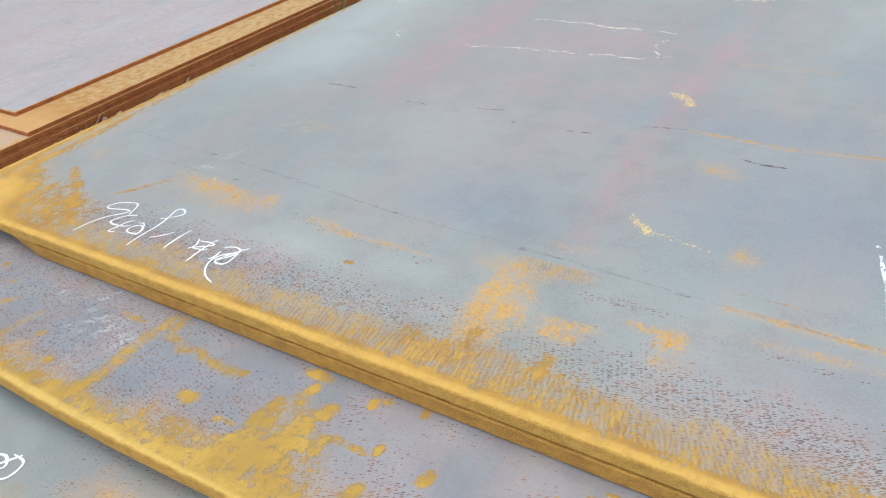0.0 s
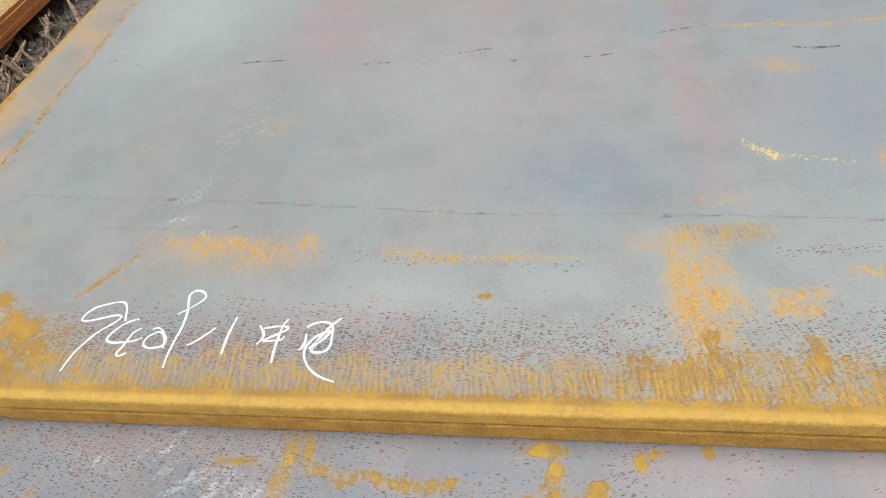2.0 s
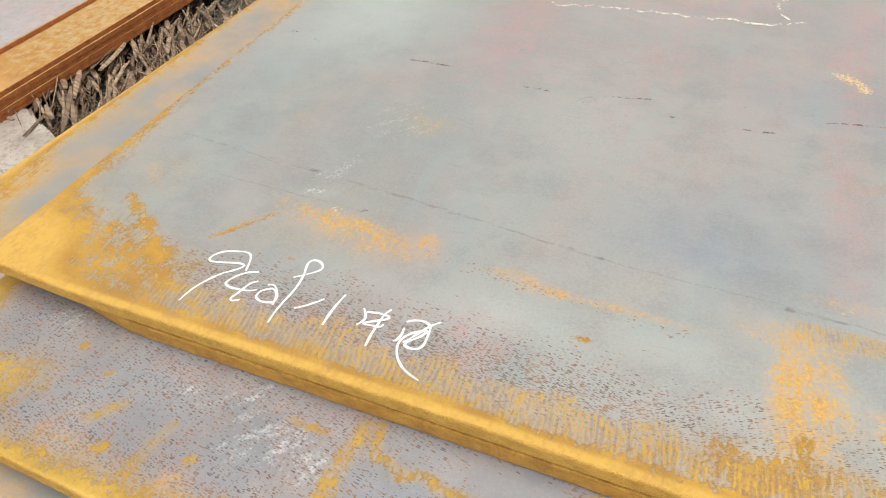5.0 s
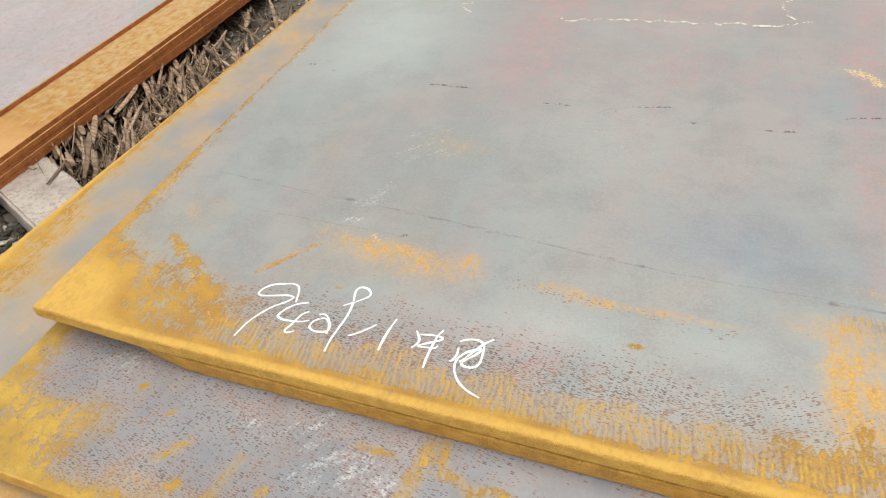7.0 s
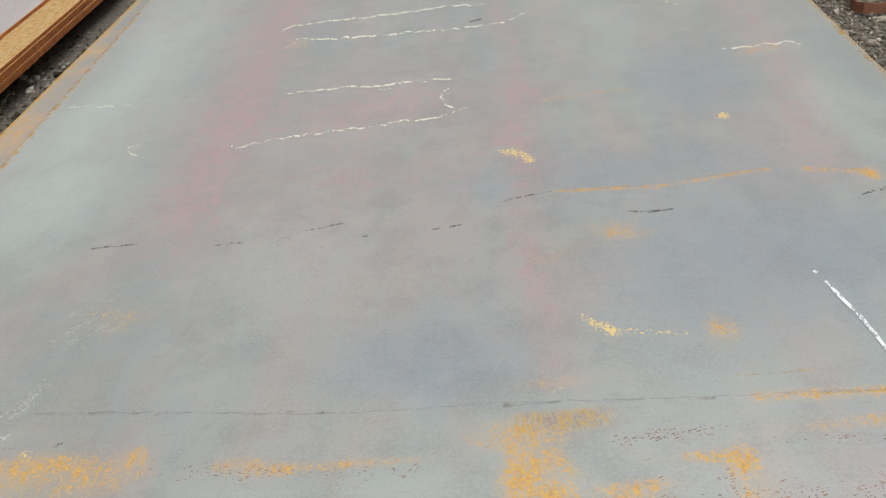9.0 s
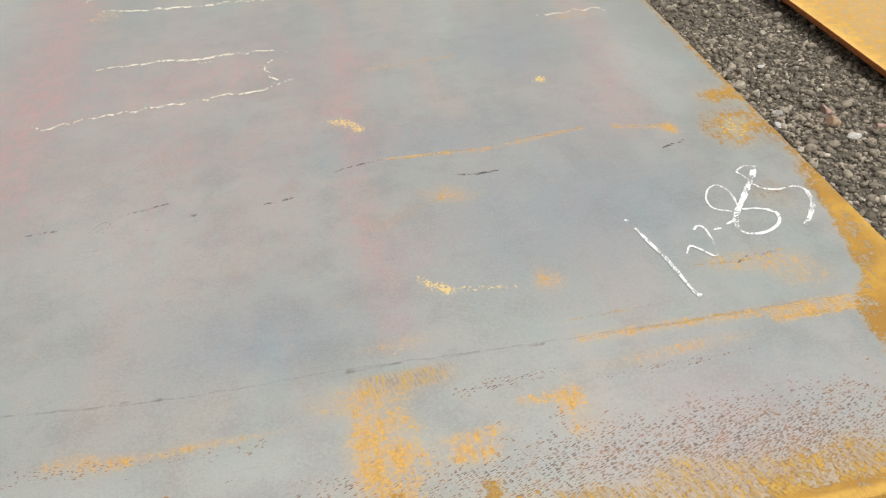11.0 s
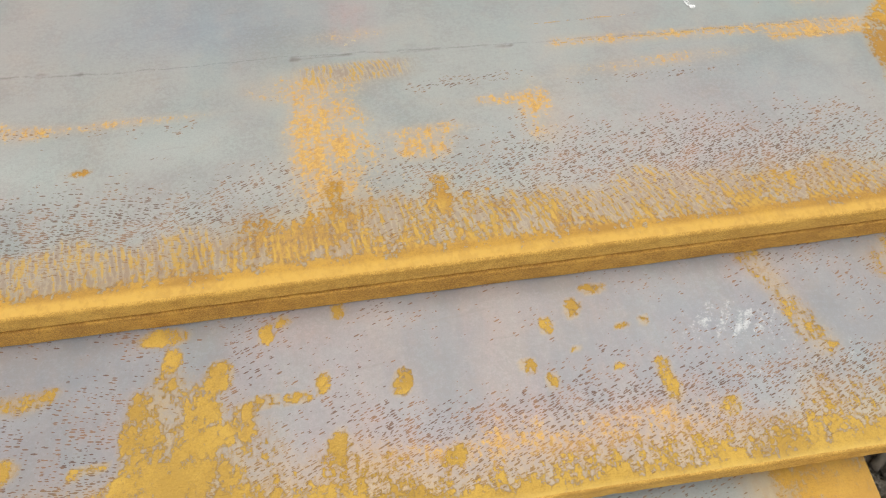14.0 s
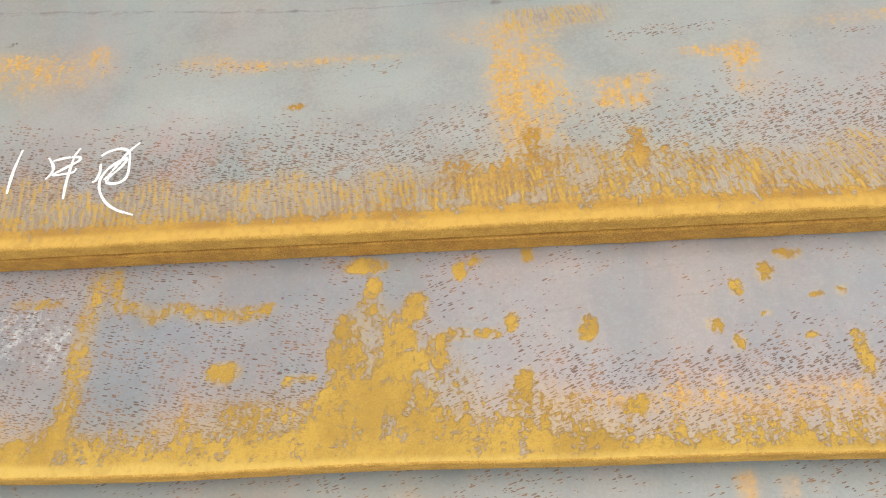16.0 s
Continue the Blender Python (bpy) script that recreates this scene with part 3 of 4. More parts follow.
    # darker in two patches near the left end
    dark = 0.30 * blob(x, y, 0.08, -0.1, 0.06, 0.15) + 0.25 * blob(x, y, 0.3, -0.1, 0.12, 0.06)
    pits = 0.42 + 0.55 * np.exp(-((y + 0.172) / 0.018) ** 2) * ramp(x, 1.25, 1.4) + 0.45 * np.exp(-((y + 0.215) / 0.03) ** 2) + 0.25 * n1 + 0.20 * ramp(x, 1.25, 0.9) - 0.30 * blob(x, y, 1.55, -0.07, 0.28, 0.06) - 0.3 * blob(x, y, 0.95, -0.05, 0.1, 0.03)
    return {"stain": (rust, orange, bloom), "tint": (pink, blue, dark), "mark": (pits - 0.05, x * 0, x * 0)}


def paint_third(x, y):
    """The lowest plate, mostly under a film of rust (in its own frame: origin at the near left corner)."""
    n1, n2 = lattice(x, y, 0.09, 33), lattice(x, y, 0.3, 34)
    rust = 1.1 * np.exp(-np.maximum(y, 0) / 0.025) + 1.0 * np.exp(-np.maximum(x, 0) / 0.02) + 0.75 * np.exp(-((x + y) / 0.20) ** 2) + 0.42 * np.exp(-x / 0.14) * (1 - ramp(y, 0.8, 1.8)) * (0.5 + n1) + 0.25 * np.exp(-y / 0.1)
    rust += 0.55 * stroke(x, y, 0.16, 0.09, 0.42, 0.08, 0.010) + 0.95 * ramp(x, 2.0, 2.16) + 0.28 * blob(x, y, 0.1, 0.5, 0.12, 0.3) * n1
    orange = 0.58 * stroke(x, y, 0.45, 0.10, 0.50, 0.20, 0.035) + 0.5 * blob(x, y, 0.58, 0.11, 0.13, 0.07) + 0.42 * np.exp(-x / 0.5) * (0.35 + n1) + 0.22 * np.exp(-y / 0.2) * np.exp(-x / 0.8) * (0.3 + n1) + 0.30 * blob(x, y, 1.30, 0.10, 0.10, 0.08) * (0.3 + n1) + 0.4 * blob(x, y, 1.45, 0.12, 0.12, 0.1) * n1
    orange += 0.6 * stroke(x, y, 1.86, 0.02, 1.86, 0.2, 0.012) + 0.5 * stroke(x, y, 1.90, 0.02, 1.905, 0.2, 0.008)
    bloom = 0.3 * blob(x, y, 0.2, 0.25, 0.1, 0.06) + 0.35 * blob(x, y, 1.95, 0.1, 0.08, 0.08)
    pink = 0.15 * n1
    blue = 0.35 * ramp(y, 0.5, 1.0) + 0.2 * n2
    # soft shade of the step's corner and upper plates, put into the colour
    dark = 0.35 * stroke(x, y, 0.35, 0.16, 0.48, 0.13, 0.03) + 0.45 * blob(x, y, 0.17, 1.0, 0.08, 0.15) * n1
    return {"stain": (rust, orange, bloom), "tint": (pink, blue, dark), "mark": ((0.2 + 0.4 * n1) * ramp(x, 0.9, 1.2), x * 0, x * 0)}


def paint_side(amount, film, warm):
    def paint(x, y):
        n1, n2 = lattice(x, y, 0.2, 43), lattice(x, y, 0.05, 44)
        return {"stain": (amount * (0.4 + 0.8 * n1), film * (0.4 + 0.9 * n1), 0.2 * n2), "tint": (warm + 0.3 * n2, 0.1 * n1, 0.25 * blob(x, y, -1.9, 1.6, 0.5, 0.03, -12) + 0.2 * n2 * n1), "mark": (0.3 + x * 0, x * 0, x * 0)}
    return paint


scale_grey = plate_material("mill_scale_green_grey", (0.258, 0.278, 0.262), (0.312, 0.326, 0.302), gloss=0.30, film=0.14)
scale_violet = plate_material("mill_scale_violet_grey", (0.188, 0.205, 0.222), (0.232, 0.244, 0.259), (0.60, 0.385, 0.075), (0.42, 0.255, 0.05), gloss=0.44, pit_turn=-22.0, shift=5.0, film=0.2)
scale_ochre = plate_material("mill_scale_dull_green", (0.205, 0.24, 0.225), (0.255, 0.285, 0.262), gloss=0.5, shift=9.0, film=0.8)
scale_pale = plate_material("mill_scale_pinkish_grey", (0.40, 0.37, 0.37), (0.45, 0.42, 0.41), (0.55, 0.30, 0.07), (0.42, 0.20, 0.05), gloss=0.55, shift=14.0, film=0.6)
rim_ochre = edge_material("rusted_cut_edge", (0.68, 0.41, 0.085), (0.46, 0.25, 0.045))
rim_brown = edge_material("brown_rusted_cut_edge", (0.56, 0.31, 0.055), (0.33, 0.16, 0.028))
rim_red = edge_material("red_brown_cut_edge", (0.46, 0.16, 0.035), (0.22, 0.062, 0.016))

yfar = LONG
top_plate = steel_plate("steel_plate", steps((0, WIDE, 0.007)), steps((-0.013, 0.03, 0.005), (0.03, 2.4, 0.007), (2.4, 4, 0.05), (4, yfar, 0.4)), TOP, scale_grey, rim_ochre, paint_top, thick=TH - 0.0045, seed=1, wave=0.0005, inset=lambda x, y: (x * 0, 0.008 * ramp(x, 0.25, 0.0) * ramp(y, 0.1, -0.01)))
tagged(top_plate, "grey mill-scale steel plate with rusty edges and chalk writing", "steel plate", "stacked plates")
def torn(x, y):
    """The lower plate's near left corner was burnt off short and ragged."""
    rag = 0.7 * lattice(x, y * 0, 0.03, 71) + 0.3 * lattice(x, y * 0, 0.012, 72)
    return 0.02 * ramp(y, 0.3, 0.0) * ramp(x, 0.06, 0.0), ramp(y, 0.06, 0.0) * (0.034 * ramp(x, 0.34, 0.10) * (0.6 + 0.6 * rag) + 0.0015 * rag)


under_plate = steel_plate("steel_plate", steps((0.003, 0.4, 0.008), (0.4, WIDE - 0.002, 0.02)), steps((-0.0145, 0.1, 0.01), (0.1, yfar, 0.1)), TOP - TH, rim_brown, rim_brown, None, thick=TH - 0.001, roundness=0.0028, seed=2, wave=0.0006, inset=torn)
tagged(under_plate, "rusty-edged steel plate lying flush beneath the top plate", "steel plate", "stacked plates")
Z2 = TOP - 2 * TH - 0.001
step_plate = steel_plate("steel_plate", steps((-0.004, 2.215, 0.007)), steps((-0.268, 0.10, 0.007), (0.10, yfar - 0.3, 0.4)), Z2, scale_violet, rim_ochre, paint_second, seed=3,
                         sag=lambda x, y: 0.009 * ramp(x, 0.42, 0.02) * ramp(y, 0.5, 0.0),
                         inset=lambda x, y: (x * 0, ramp(y, 0.0, -0.268) * (0.010 * ramp(x, 0.55, 0.1) - 0.009 * blob(x, y * 0, 0.80, 0, 0.28, 1))))
tagged(step_plate, "violet-grey steel plate with yellow rust patches, jutting out as a step", "steel plate", "stacked plates")
Z3 = 0.355
low_plate = steel_plate("steel_plate", steps((0, 0.5, 0.01), (0.5, 2.2, 0.012)), steps((0, 0.7, 0.01), (0.7, 3.0, 0.03), (3.0, yfar, 0.4)), 0, scale_ochre, rim_ochre, paint_third, thick=0.016, roundness=0.004, seed=4)
low_plate.matrix_world = pose(-0.354, -0.411, Z3, 0, 0, -2.1)
tagged(low_plate, "dull green-grey steel plate filmed with ochre rust and chalk numbers", "steel plate", "stacked plates")


def thin_material(name, colour, cover, grain, most=1.0):
    """A dry layer that lies on the scale in broken grains."""
    m, n, l, b = material(name, 0.9)
    w = Net(m)
    a, g = w.noise(grain, 4, rough=0.65), w.noise(40, 3)
    b.inputs["Base Color"].default_value = (*colour, 1)
    l.new(w.step(w.add(a, w.mul(w.math("SUBTRACT", g, 0.5), 0.7)), cover, cover + 0.10, 0.0, most), b.inputs["Alpha"])
    return m


chalk = thin_material("white_chalk", (0.85, 0.85, 0.83), 0.20, 300)
dry_chalk = thin_material("dry_chalk", (0.80, 0.81, 0.80), 0.40, 330)
crust = thin_material("pale_dried_crust", (0.78, 0.75, 0.62), 0.43, 150, 0.9)
yellow_crust = thin_material("yellow_dried_crust", (0.66, 0.44, 0.16), 0.47, 160, 0.75)
scuff = thin_material("dark_scuff", (0.13, 0.12, 0.11), 0.47, 190, 0.6)
crease = thin_material("faint_crease", (0.15, 0.125, 0.09), 0.40, 120, 0.13)


def drawn(name, points, wide, mat, parent, z, label="", taper=0.0, wander=0.0):
    """A line drawn on a plate: a smooth ribbon through a few points."""
    p = [Vector((*q, 0)) for q in points]
    p = [2 * p[0] - p[1]] + p + [2 * p[-1] - p[-2]]
    line = []
    for i in range(1, len(p) - 2):
        k = max(2, int((p[i + 1] - p[i]).length / 0.004))
        for j in range(k):
            t = j / k
            line.append(0.5 * (2 * p[i] + (p[i + 1] - p[i - 1]) * t + (2 * p[i - 1] - 5 * p[i] + 4 * p[i + 1] - p[i + 2]) * t * t + (3 * p[i] - p[i - 1] - 3 * p[i + 1] + p[i + 2]) * t ** 3))
    line.append(p[-2])
    drawn.count += 1
    z += 0.00003 * (drawn.count % 20)
    vs, fs = [], []
    for i, q in enumerate(line):
        d = (line[min(i + 1, len(line) - 1)] - line[max(i - 1, 0)]).normalized()
        s = Vector((-d.y, d.x, 0))
        u = i / max(1, len(line) - 1)
        h = wide / 2 * (0.8 + 0.4 * noise.noise(q * 60)) * (1 - taper * abs(2 * u - 1) ** 2)
        q = q + s * wander * noise.noise(q * 35)
        e = z + 0.0004 * u
        vs += [(q.x + s.x * h, q.y + s.y * h, e), (q.x - s.x * h, q.y - s.y * h, e)]
        if i:
            fs.append((2 * i - 2, 2 * i - 1, 2 * i + 1, 2 * i))
    return mesh_object(name, vs, fs, [mat], parent, label)


drawn.count = 0
UP = TOP + 0.0007
drawn("chalk_stroke", [(0.455, 0.128), (0.447, 0.153), (0.439, 0.164), (0.429, 0.166), (0.413, 0.162), (0.395, 0.155), (0.384, 0.143), (0.381, 0.132), (0.386, 0.127), (0.4, 0.129), (0.42, 0.135), (0.436, 0.139), (0.446, 0.137), (0.439, 0.125), (0.421, 0.107), (0.406, 0.082), (0.398, 0.06), (0.394, 0.034)], 0.0052, chalk, top_plate, UP, "white chalk handwriting", 0.3)
drawn("chalk_stroke", [(0.477, 0.133), (0.46, 0.125), (0.447, 0.111), (0.441, 0.097), (0.442, 0.091), (0.452, 0.087), (0.47, 0.088), (0.486, 0.091), (0.497, 0.097)], 0.0052, chalk, top_plate, UP, "white chalk handwriting", 0.3)
drawn("chalk_stroke", [(0.488, 0.115), (0.479, 0.106), (0.475, 0.092), (0.472, 0.078), (0.468, 0.068), (0.473, 0.063), (0.484, 0.069)], 0.0052, chalk, top_plate, UP, "white chalk handwriting", 0.3)
drawn("chalk_stroke", [(0.507, 0.113), (0.515, 0.116), (0.524, 0.111), (0.535, 0.096), (0.536, 0.084), (0.528, 0.08), (0.516, 0.078), (0.506, 0.082), (0.503, 0.088), (0.505, 0.098), (0.513, 0.105), (0.522, 0.108), (0.533, 0.097), (0.538, 0.078)], 0.0052, chalk, top_plate, UP, "white chalk handwriting", 0.3)
drawn("chalk_stroke", [(0.536, 0.142), (0.546, 0.15), (0.559, 0.161), (0.568, 0.171), (0.569, 0.18), (0.56, 0.188), (0.548, 0.189), (0.542, 0.181), (0.545, 0.166), (0.55, 0.15), (0.553, 0.12), (0.551, 0.091), (0.55, 0.067), (0.552, 0.044)], 0.0052, chalk, top_plate, UP, "white chalk handwriting", 0.3)
drawn("chalk_stroke", [(0.573, 0.084), (0.585, 0.093), (0.598, 0.106), (0.608, 0.118)], 0.0052, chalk, top_plate, UP, "white chalk handwriting", 0.3)
drawn("chalk_stroke", [(0.634, 0.138), (0.631, 0.108), (0.631, 0.084), (0.632, 0.069)], 0.0052, chalk, top_plate, UP, "white chalk handwriting", 0.3)
drawn("chalk_stroke", [(0.674, 0.123), (0.681, 0.114), (0.686, 0.103), (0.683, 0.094), (0.679, 0.088)], 0.0052, chalk, top_plate, UP, "white chalk handwriting", 0.3)
drawn("chalk_stroke", [(0.682, 0.117), (0.702, 0.121), (0.718, 0.12), (0.717, 0.114), (0.701, 0.104), (0.687, 0.094), (0.703, 0.095), (0.715, 0.097), (0.717, 0.103)], 0.0052, chalk, top_plate, UP, "white chalk handwriting", 0.3)
drawn("chalk_stroke", [(0.715, 0.135), (0.71, 0.122), (0.709, 0.102), (0.709, 0.079), (0.711, 0.056)], 0.0052, chalk, top_plate, UP, "white chalk handwriting", 0.3)
drawn("chalk_stroke", [(0.747, 0.12), (0.755, 0.126), (0.771, 0.13), (0.784, 0.124), (0.788, 0.106), (0.789, 0.086), (0.782, 0.077), (0.769, 0.076), (0.763, 0.082), (0.779, 0.102), (0.783, 0.114), (0.766, 0.104), (0.757, 0.092), (0.754, 0.08), (0.758, 0.064), (0.77, 0.047), (0.787, 0.035), (0.809, 0.027)], 0.0052, chalk, top_plate, UP, "white chalk handwriting", 0.3)
drawn("chalk_stroke", [(0.796, 0.138), (0.784, 0.125), (0.774, 0.107), (0.764, 0.088), (0.759, 0.082)], 0.0052, chalk, top_plate, UP, "white chalk handwriting", 0.3)
drawn("chalk_stroke", [(0.749, 0.108), (0.751, 0.094), (0.748, 0.081), (0.744, 0.08)], 0.0052, chalk, top_plate, UP, "white chalk handwriting", 0.3)
drawn("chalk_stroke", [(1.791, 0.582), (1.795, 0.576)], 0.008, dry_chalk, top_plate, UP, "worn white chalk number", 0.2)
drawn("chalk_stroke", [(1.8, 0.555), (1.809, 0.51), (1.819, 0.469), (1.825, 0.424), (1.829, 0.389), (1.834, 0.367), (1.839, 0.372)], 0.008, dry_chalk, top_plate, UP, "worn white chalk number", 0.2)
drawn("chalk_stroke", [(1.898, 0.523), (1.905, 0.531), (1.914, 0.53), (1.918, 0.515), (1.915, 0.487), (1.91, 0.461), (1.906, 0.451), (1.899, 0.452), (1.887, 0.469), (1.877, 0.482), (1.87, 0.483), (1.859, 0.467)], 0.006, dry_chalk, top_plate, UP, "worn white chalk number", 0.2)
drawn("chalk_stroke", [(1.931, 0.515), (1.946, 0.516)], 0.006, dry_chalk, top_plate, UP, "worn white chalk number", 0.2)
drawn("chalk_stroke", [(1.96, 0.523), (1.979, 0.531)], 0.006, dry_chalk, top_plate, UP, "worn white chalk number", 0.2)
drawn("chalk_stroke", [(2.003, 0.566), (2.009, 0.6), (2.005, 0.623), (1.994, 0.636), (1.977, 0.63), (1.96, 0.607), (1.955, 0.583), (1.961, 0.568), (1.979, 0.558), (1.99, 0.552)], 0.005, dry_chalk, top_plate, UP, "worn white chalk number", 0.2)
drawn("chalk_stroke", [(2.094, 0.676), (2.072, 0.644), (2.046, 0.613), (2.017, 0.578), (1.993, 0.55), (1.978, 0.524), (1.975, 0.504)], 0.014, dry_chalk, top_plate, UP, "worn white chalk number", 0.2)
drawn("chalk_stroke", [(1.975, 0.504), (1.982, 0.493), (2.004, 0.486), (2.029, 0.491), (2.05, 0.505), (2.06, 0.525), (2.055, 0.539), (2.033, 0.552), (2.007, 0.556)], 0.008, dry_chalk, top_plate, UP, "worn white chalk number", 0.2)
drawn("chalk_stroke", [(2.091, 0.675), (2.079, 0.681), (2.061, 0.675), (2.051, 0.665), (2.056, 0.656), (2.059, 0.642)], 0.005, dry_chalk, top_plate, UP, "worn white chalk number", 0.2)
drawn("chalk_stroke", [(2.062, 0.623), (2.073, 0.605), (2.098, 0.595), (2.122, 0.597), (2.138, 0.593), (2.146, 0.579)], 0.006, dry_chalk, top_plate, UP, "worn white chalk number", 0.2)
drawn("chalk_stroke", [(2.146, 0.579), (2.139, 0.546), (2.123, 0.522), (2.103, 0.499), (2.091, 0.488)], 0.011, dry_chalk, top_plate, UP, "worn white chalk number", 0.2)
for pts in ([(0.654, 0.119), (0.647, 0.129), (0.632, 0.124), (0.619, 0.105), (0.617, 0.093), (0.630, 0.092), (0.655, 0.105), (0.673, 0.116), (0.664, 0.098), (0.646, 0.069), (0.636, 0.045), (0.632, 0.022)],
            [(0.704, 0.108), (0.695, 0.091), (0.688, 0.069), (0.695, 0.062), (0.712, 0.062), (0.735, 0.078)],
            [(0.717, 0.090), (0.714, 0.061), (0.710, 0.031)], [(0.760, 0.089), (0.753, 0.057), (0.747, 0.028)],
            [(0.797, 0.107), (0.811, 0.103), (0.814, 0.086), (0.805, 0.068), (0.810, 0.056), (0.823, 0.052), (0.820, 0.040), (0.801, 0.027)],
            [(0.826, 0.075), (0.857, 0.087)],
            [(1.02, 0.082), (1.05, 0.093), (1.07, 0.078), (1.04, 0.058), (1.025, 0.078)], [(1.075, 0.108), (1.05, 0.068), (1.03, 0.03)], [(1.06, 0.102), (1.09, 0.10), (1.096, 0.072), (1.075, 0.05)]):
    drawn("chalk_stroke", pts, 0.0056, chalk, low_plate, 0.0007, "white chalk handwriting", 0.35)

# outlines of dried puddles, scratches and creases
for pts, wide in (([(0.613, 1.244), (0.654, 1.224), (0.687, 1.239), (0.758, 1.249), (0.872, 1.255), (0.971, 1.259), (1.056, 1.268), (1.140, 1.269), (1.218, 1.301)], 0.011),
                  ([(0.710, 1.506), (0.807, 1.499), (0.902, 1.495), (0.982, 1.481), (1.058, 1.489), (1.120, 1.480), (1.181, 1.478), (1.207, 1.454)], 0.013),
                  ([(1.167, 1.424), (1.149, 1.389), (1.159, 1.337), (1.182, 1.307)], 0.009),
                  ([(0.684, 1.899), (0.771, 1.863), (0.898, 1.851), (1.076, 1.832), (1.180, 1.821), (1.249, 1.818), (1.334, 1.830), (1.406, 1.880)], 0.016),
                  ([(0.624, 1.972), (0.656, 2.010), (0.750, 2.014), (0.901, 2.009), (1.032, 2.010), (1.161, 2.016), (1.288, 1.988)], 0.016),
                  ([(0.053, 1.573), (0.130, 1.562), (0.253, 1.542)], 0.010), ([(0.982, 1.481), (0.987, 1.455), (1.01, 1.465)], 0.007),
                  ([(1.886, 1.468), (1.930, 1.473), (2.057, 1.471), (2.065, 1.433)], 0.012), ([(0.356, 1.304), (0.342, 1.279), (0.379, 1.237)], 0.007),
                  ([(1.70, 1.90), (1.80, 1.86), (1.86, 1.80)], 0.012)):
    drawn("dried_water_mark", pts, wide * 1.1, crust, top_plate, UP - 0.0002, "pale crusted outline of a dried puddle", 0.5, 0.014)
for pts, wide in (([(1.399, 0.893), (1.485, 0.889), (1.585, 0.881)], 0.010), ([(1.654, 0.891), (1.733, 0.895), (1.834, 0.902)], 0.007), ([(1.953, 0.870), (1.993, 0.864)], 0.010),
                  ([(1.93, 0.291), (2.0, 0.290), (2.07, 0.288)], 0.012), ([(1.62, 0.322), (1.85, 0.318), (2.09, 0.306)], 0.006), ([(1.60, 0.366), (1.68, 0.365), (1.75, 0.368)], 0.004),
                  ([(1.86, 0.436), (1.95, 0.430), (2.02, 0.437)], 0.009), ([(0.352, 0.18), (0.385, 0.235), (0.42, 0.268)], 0.010), ([(0.13, 0.222), (0.17, 0.215), (0.22, 0.16), (0.29, 0.09), (0.345, 0.05)], 0.011)):
    drawn("rust_streak", pts, wide * 0.75, yellow_crust, top_plate, UP - 0.0003, "yellow streak of rust", 0.5, 0.004)
for pts, wide in (([(0.38, 0.412), (0.55, 0.395), (0.72, 0.380), (1.0, 0.352), (1.26, 0.348)], 0.004), ([(1.26, 0.348), (1.42, 0.338), (1.56, 0.330)], 0.004), ([(1.56, 0.330), (1.76, 0.322), (1.96, 0.317), (2.10, 0.310)], 0.005),
                  ([(0.10, 0.425), (0.22, 0.418), (0.38, 0.395)], 0.004), ([(0.25, 0.332), (0.45, 0.330), (0.56, 0.329)], 0.003), ([(0.05, 0.17), (0.15, 0.145), (0.24, 0.12)], 0.004),
                  ([(0.41, 0.848), (0.45, 0.853), (0.51, 0.850)], 0.010), ([(0.69, 0.821), (0.75, 0.819)], 0.008), ([(1.52, 0.802), (1.56, 0.794), (1.61, 0.793)], 0.009), ([(1.28, 0.874), (1.33, 0.888), (1.39, 0.895)], 0.006),
                  ([(1.95, 0.782), (2.01, 0.800)], 0.008), ([(0.86, 0.835), (0.98, 0.86)], 0.006), ([(1.14, 0.802), (1.20, 0.81)], 0.007), ([(0.81, 0.80), (0.835, 0.825), (0.85, 0.812), (0.825, 0.797), (0.84, 0.79)], 0.005),
                  ([(1.93, 0.426), (1.96, 0.436), (2.0, 0.438)], 0.008), ([(0.555, 0.329), (0.575, 0.331)], 0.009), ([(0.066, 0.888), (0.088, 0.89)], 0.012), ([(1.435, 0.195), (1.449, 0.193)], 0.004), ([(1.0, 0.803), (1.012, 0.80)], 0.010), ([(1.23, 1.86), (1.27, 1.875)], 0.03)):
    drawn("scratch", pts, wide, crease if wide < 0.0055 else scuff, top_plate, UP - 0.0001, "dark scratch in the scale", 0.6, 0.003)

# ---- ground ----
def ground_material():
    m, n, l, b = material("dark_gravel_earth", 0.95)
    w = Net(m)
    a, g, f = w.noise(3, 5), w.noise(45, 6), w.noise(160, 4)
    c = w.mix(w.step(g, 0.35, 0.65), (0.085, 0.072, 0.054), (0.19, 0.163, 0.125))
    c = w.mix(w.mul(w.step(a, 0.5, 0.7), 0.4), c, (0.15, 0.132, 0.108))
    l.new(c, b.inputs["Base Color"])
    w.bump(b, w.add(g, w.mul(f, 0.5)), 0.9, 0.02)
    return m


bm = bmesh.new()
bmesh.ops.create_grid(bm, x_segments=60, y_segments=60, size=60)
me = bpy.data.meshes.new("ground")
bm.to_mesh(me)
bm.free()
me.materials.append(ground_material())
tagged(new("ground", me), "dark gravelly yard ground", "ground", kind="structure")

# ---- stones and gravel ----
def ico(level):
    b = bmesh.new()
    bmesh.ops.create_icosphere(b, subdivisions=level, radius=1.0)
    v, f = np.array([q.co[:] for q in b.verts]), np.array([[k.index for k in q.verts] for q in b.faces])
    b.free()
    return v, f


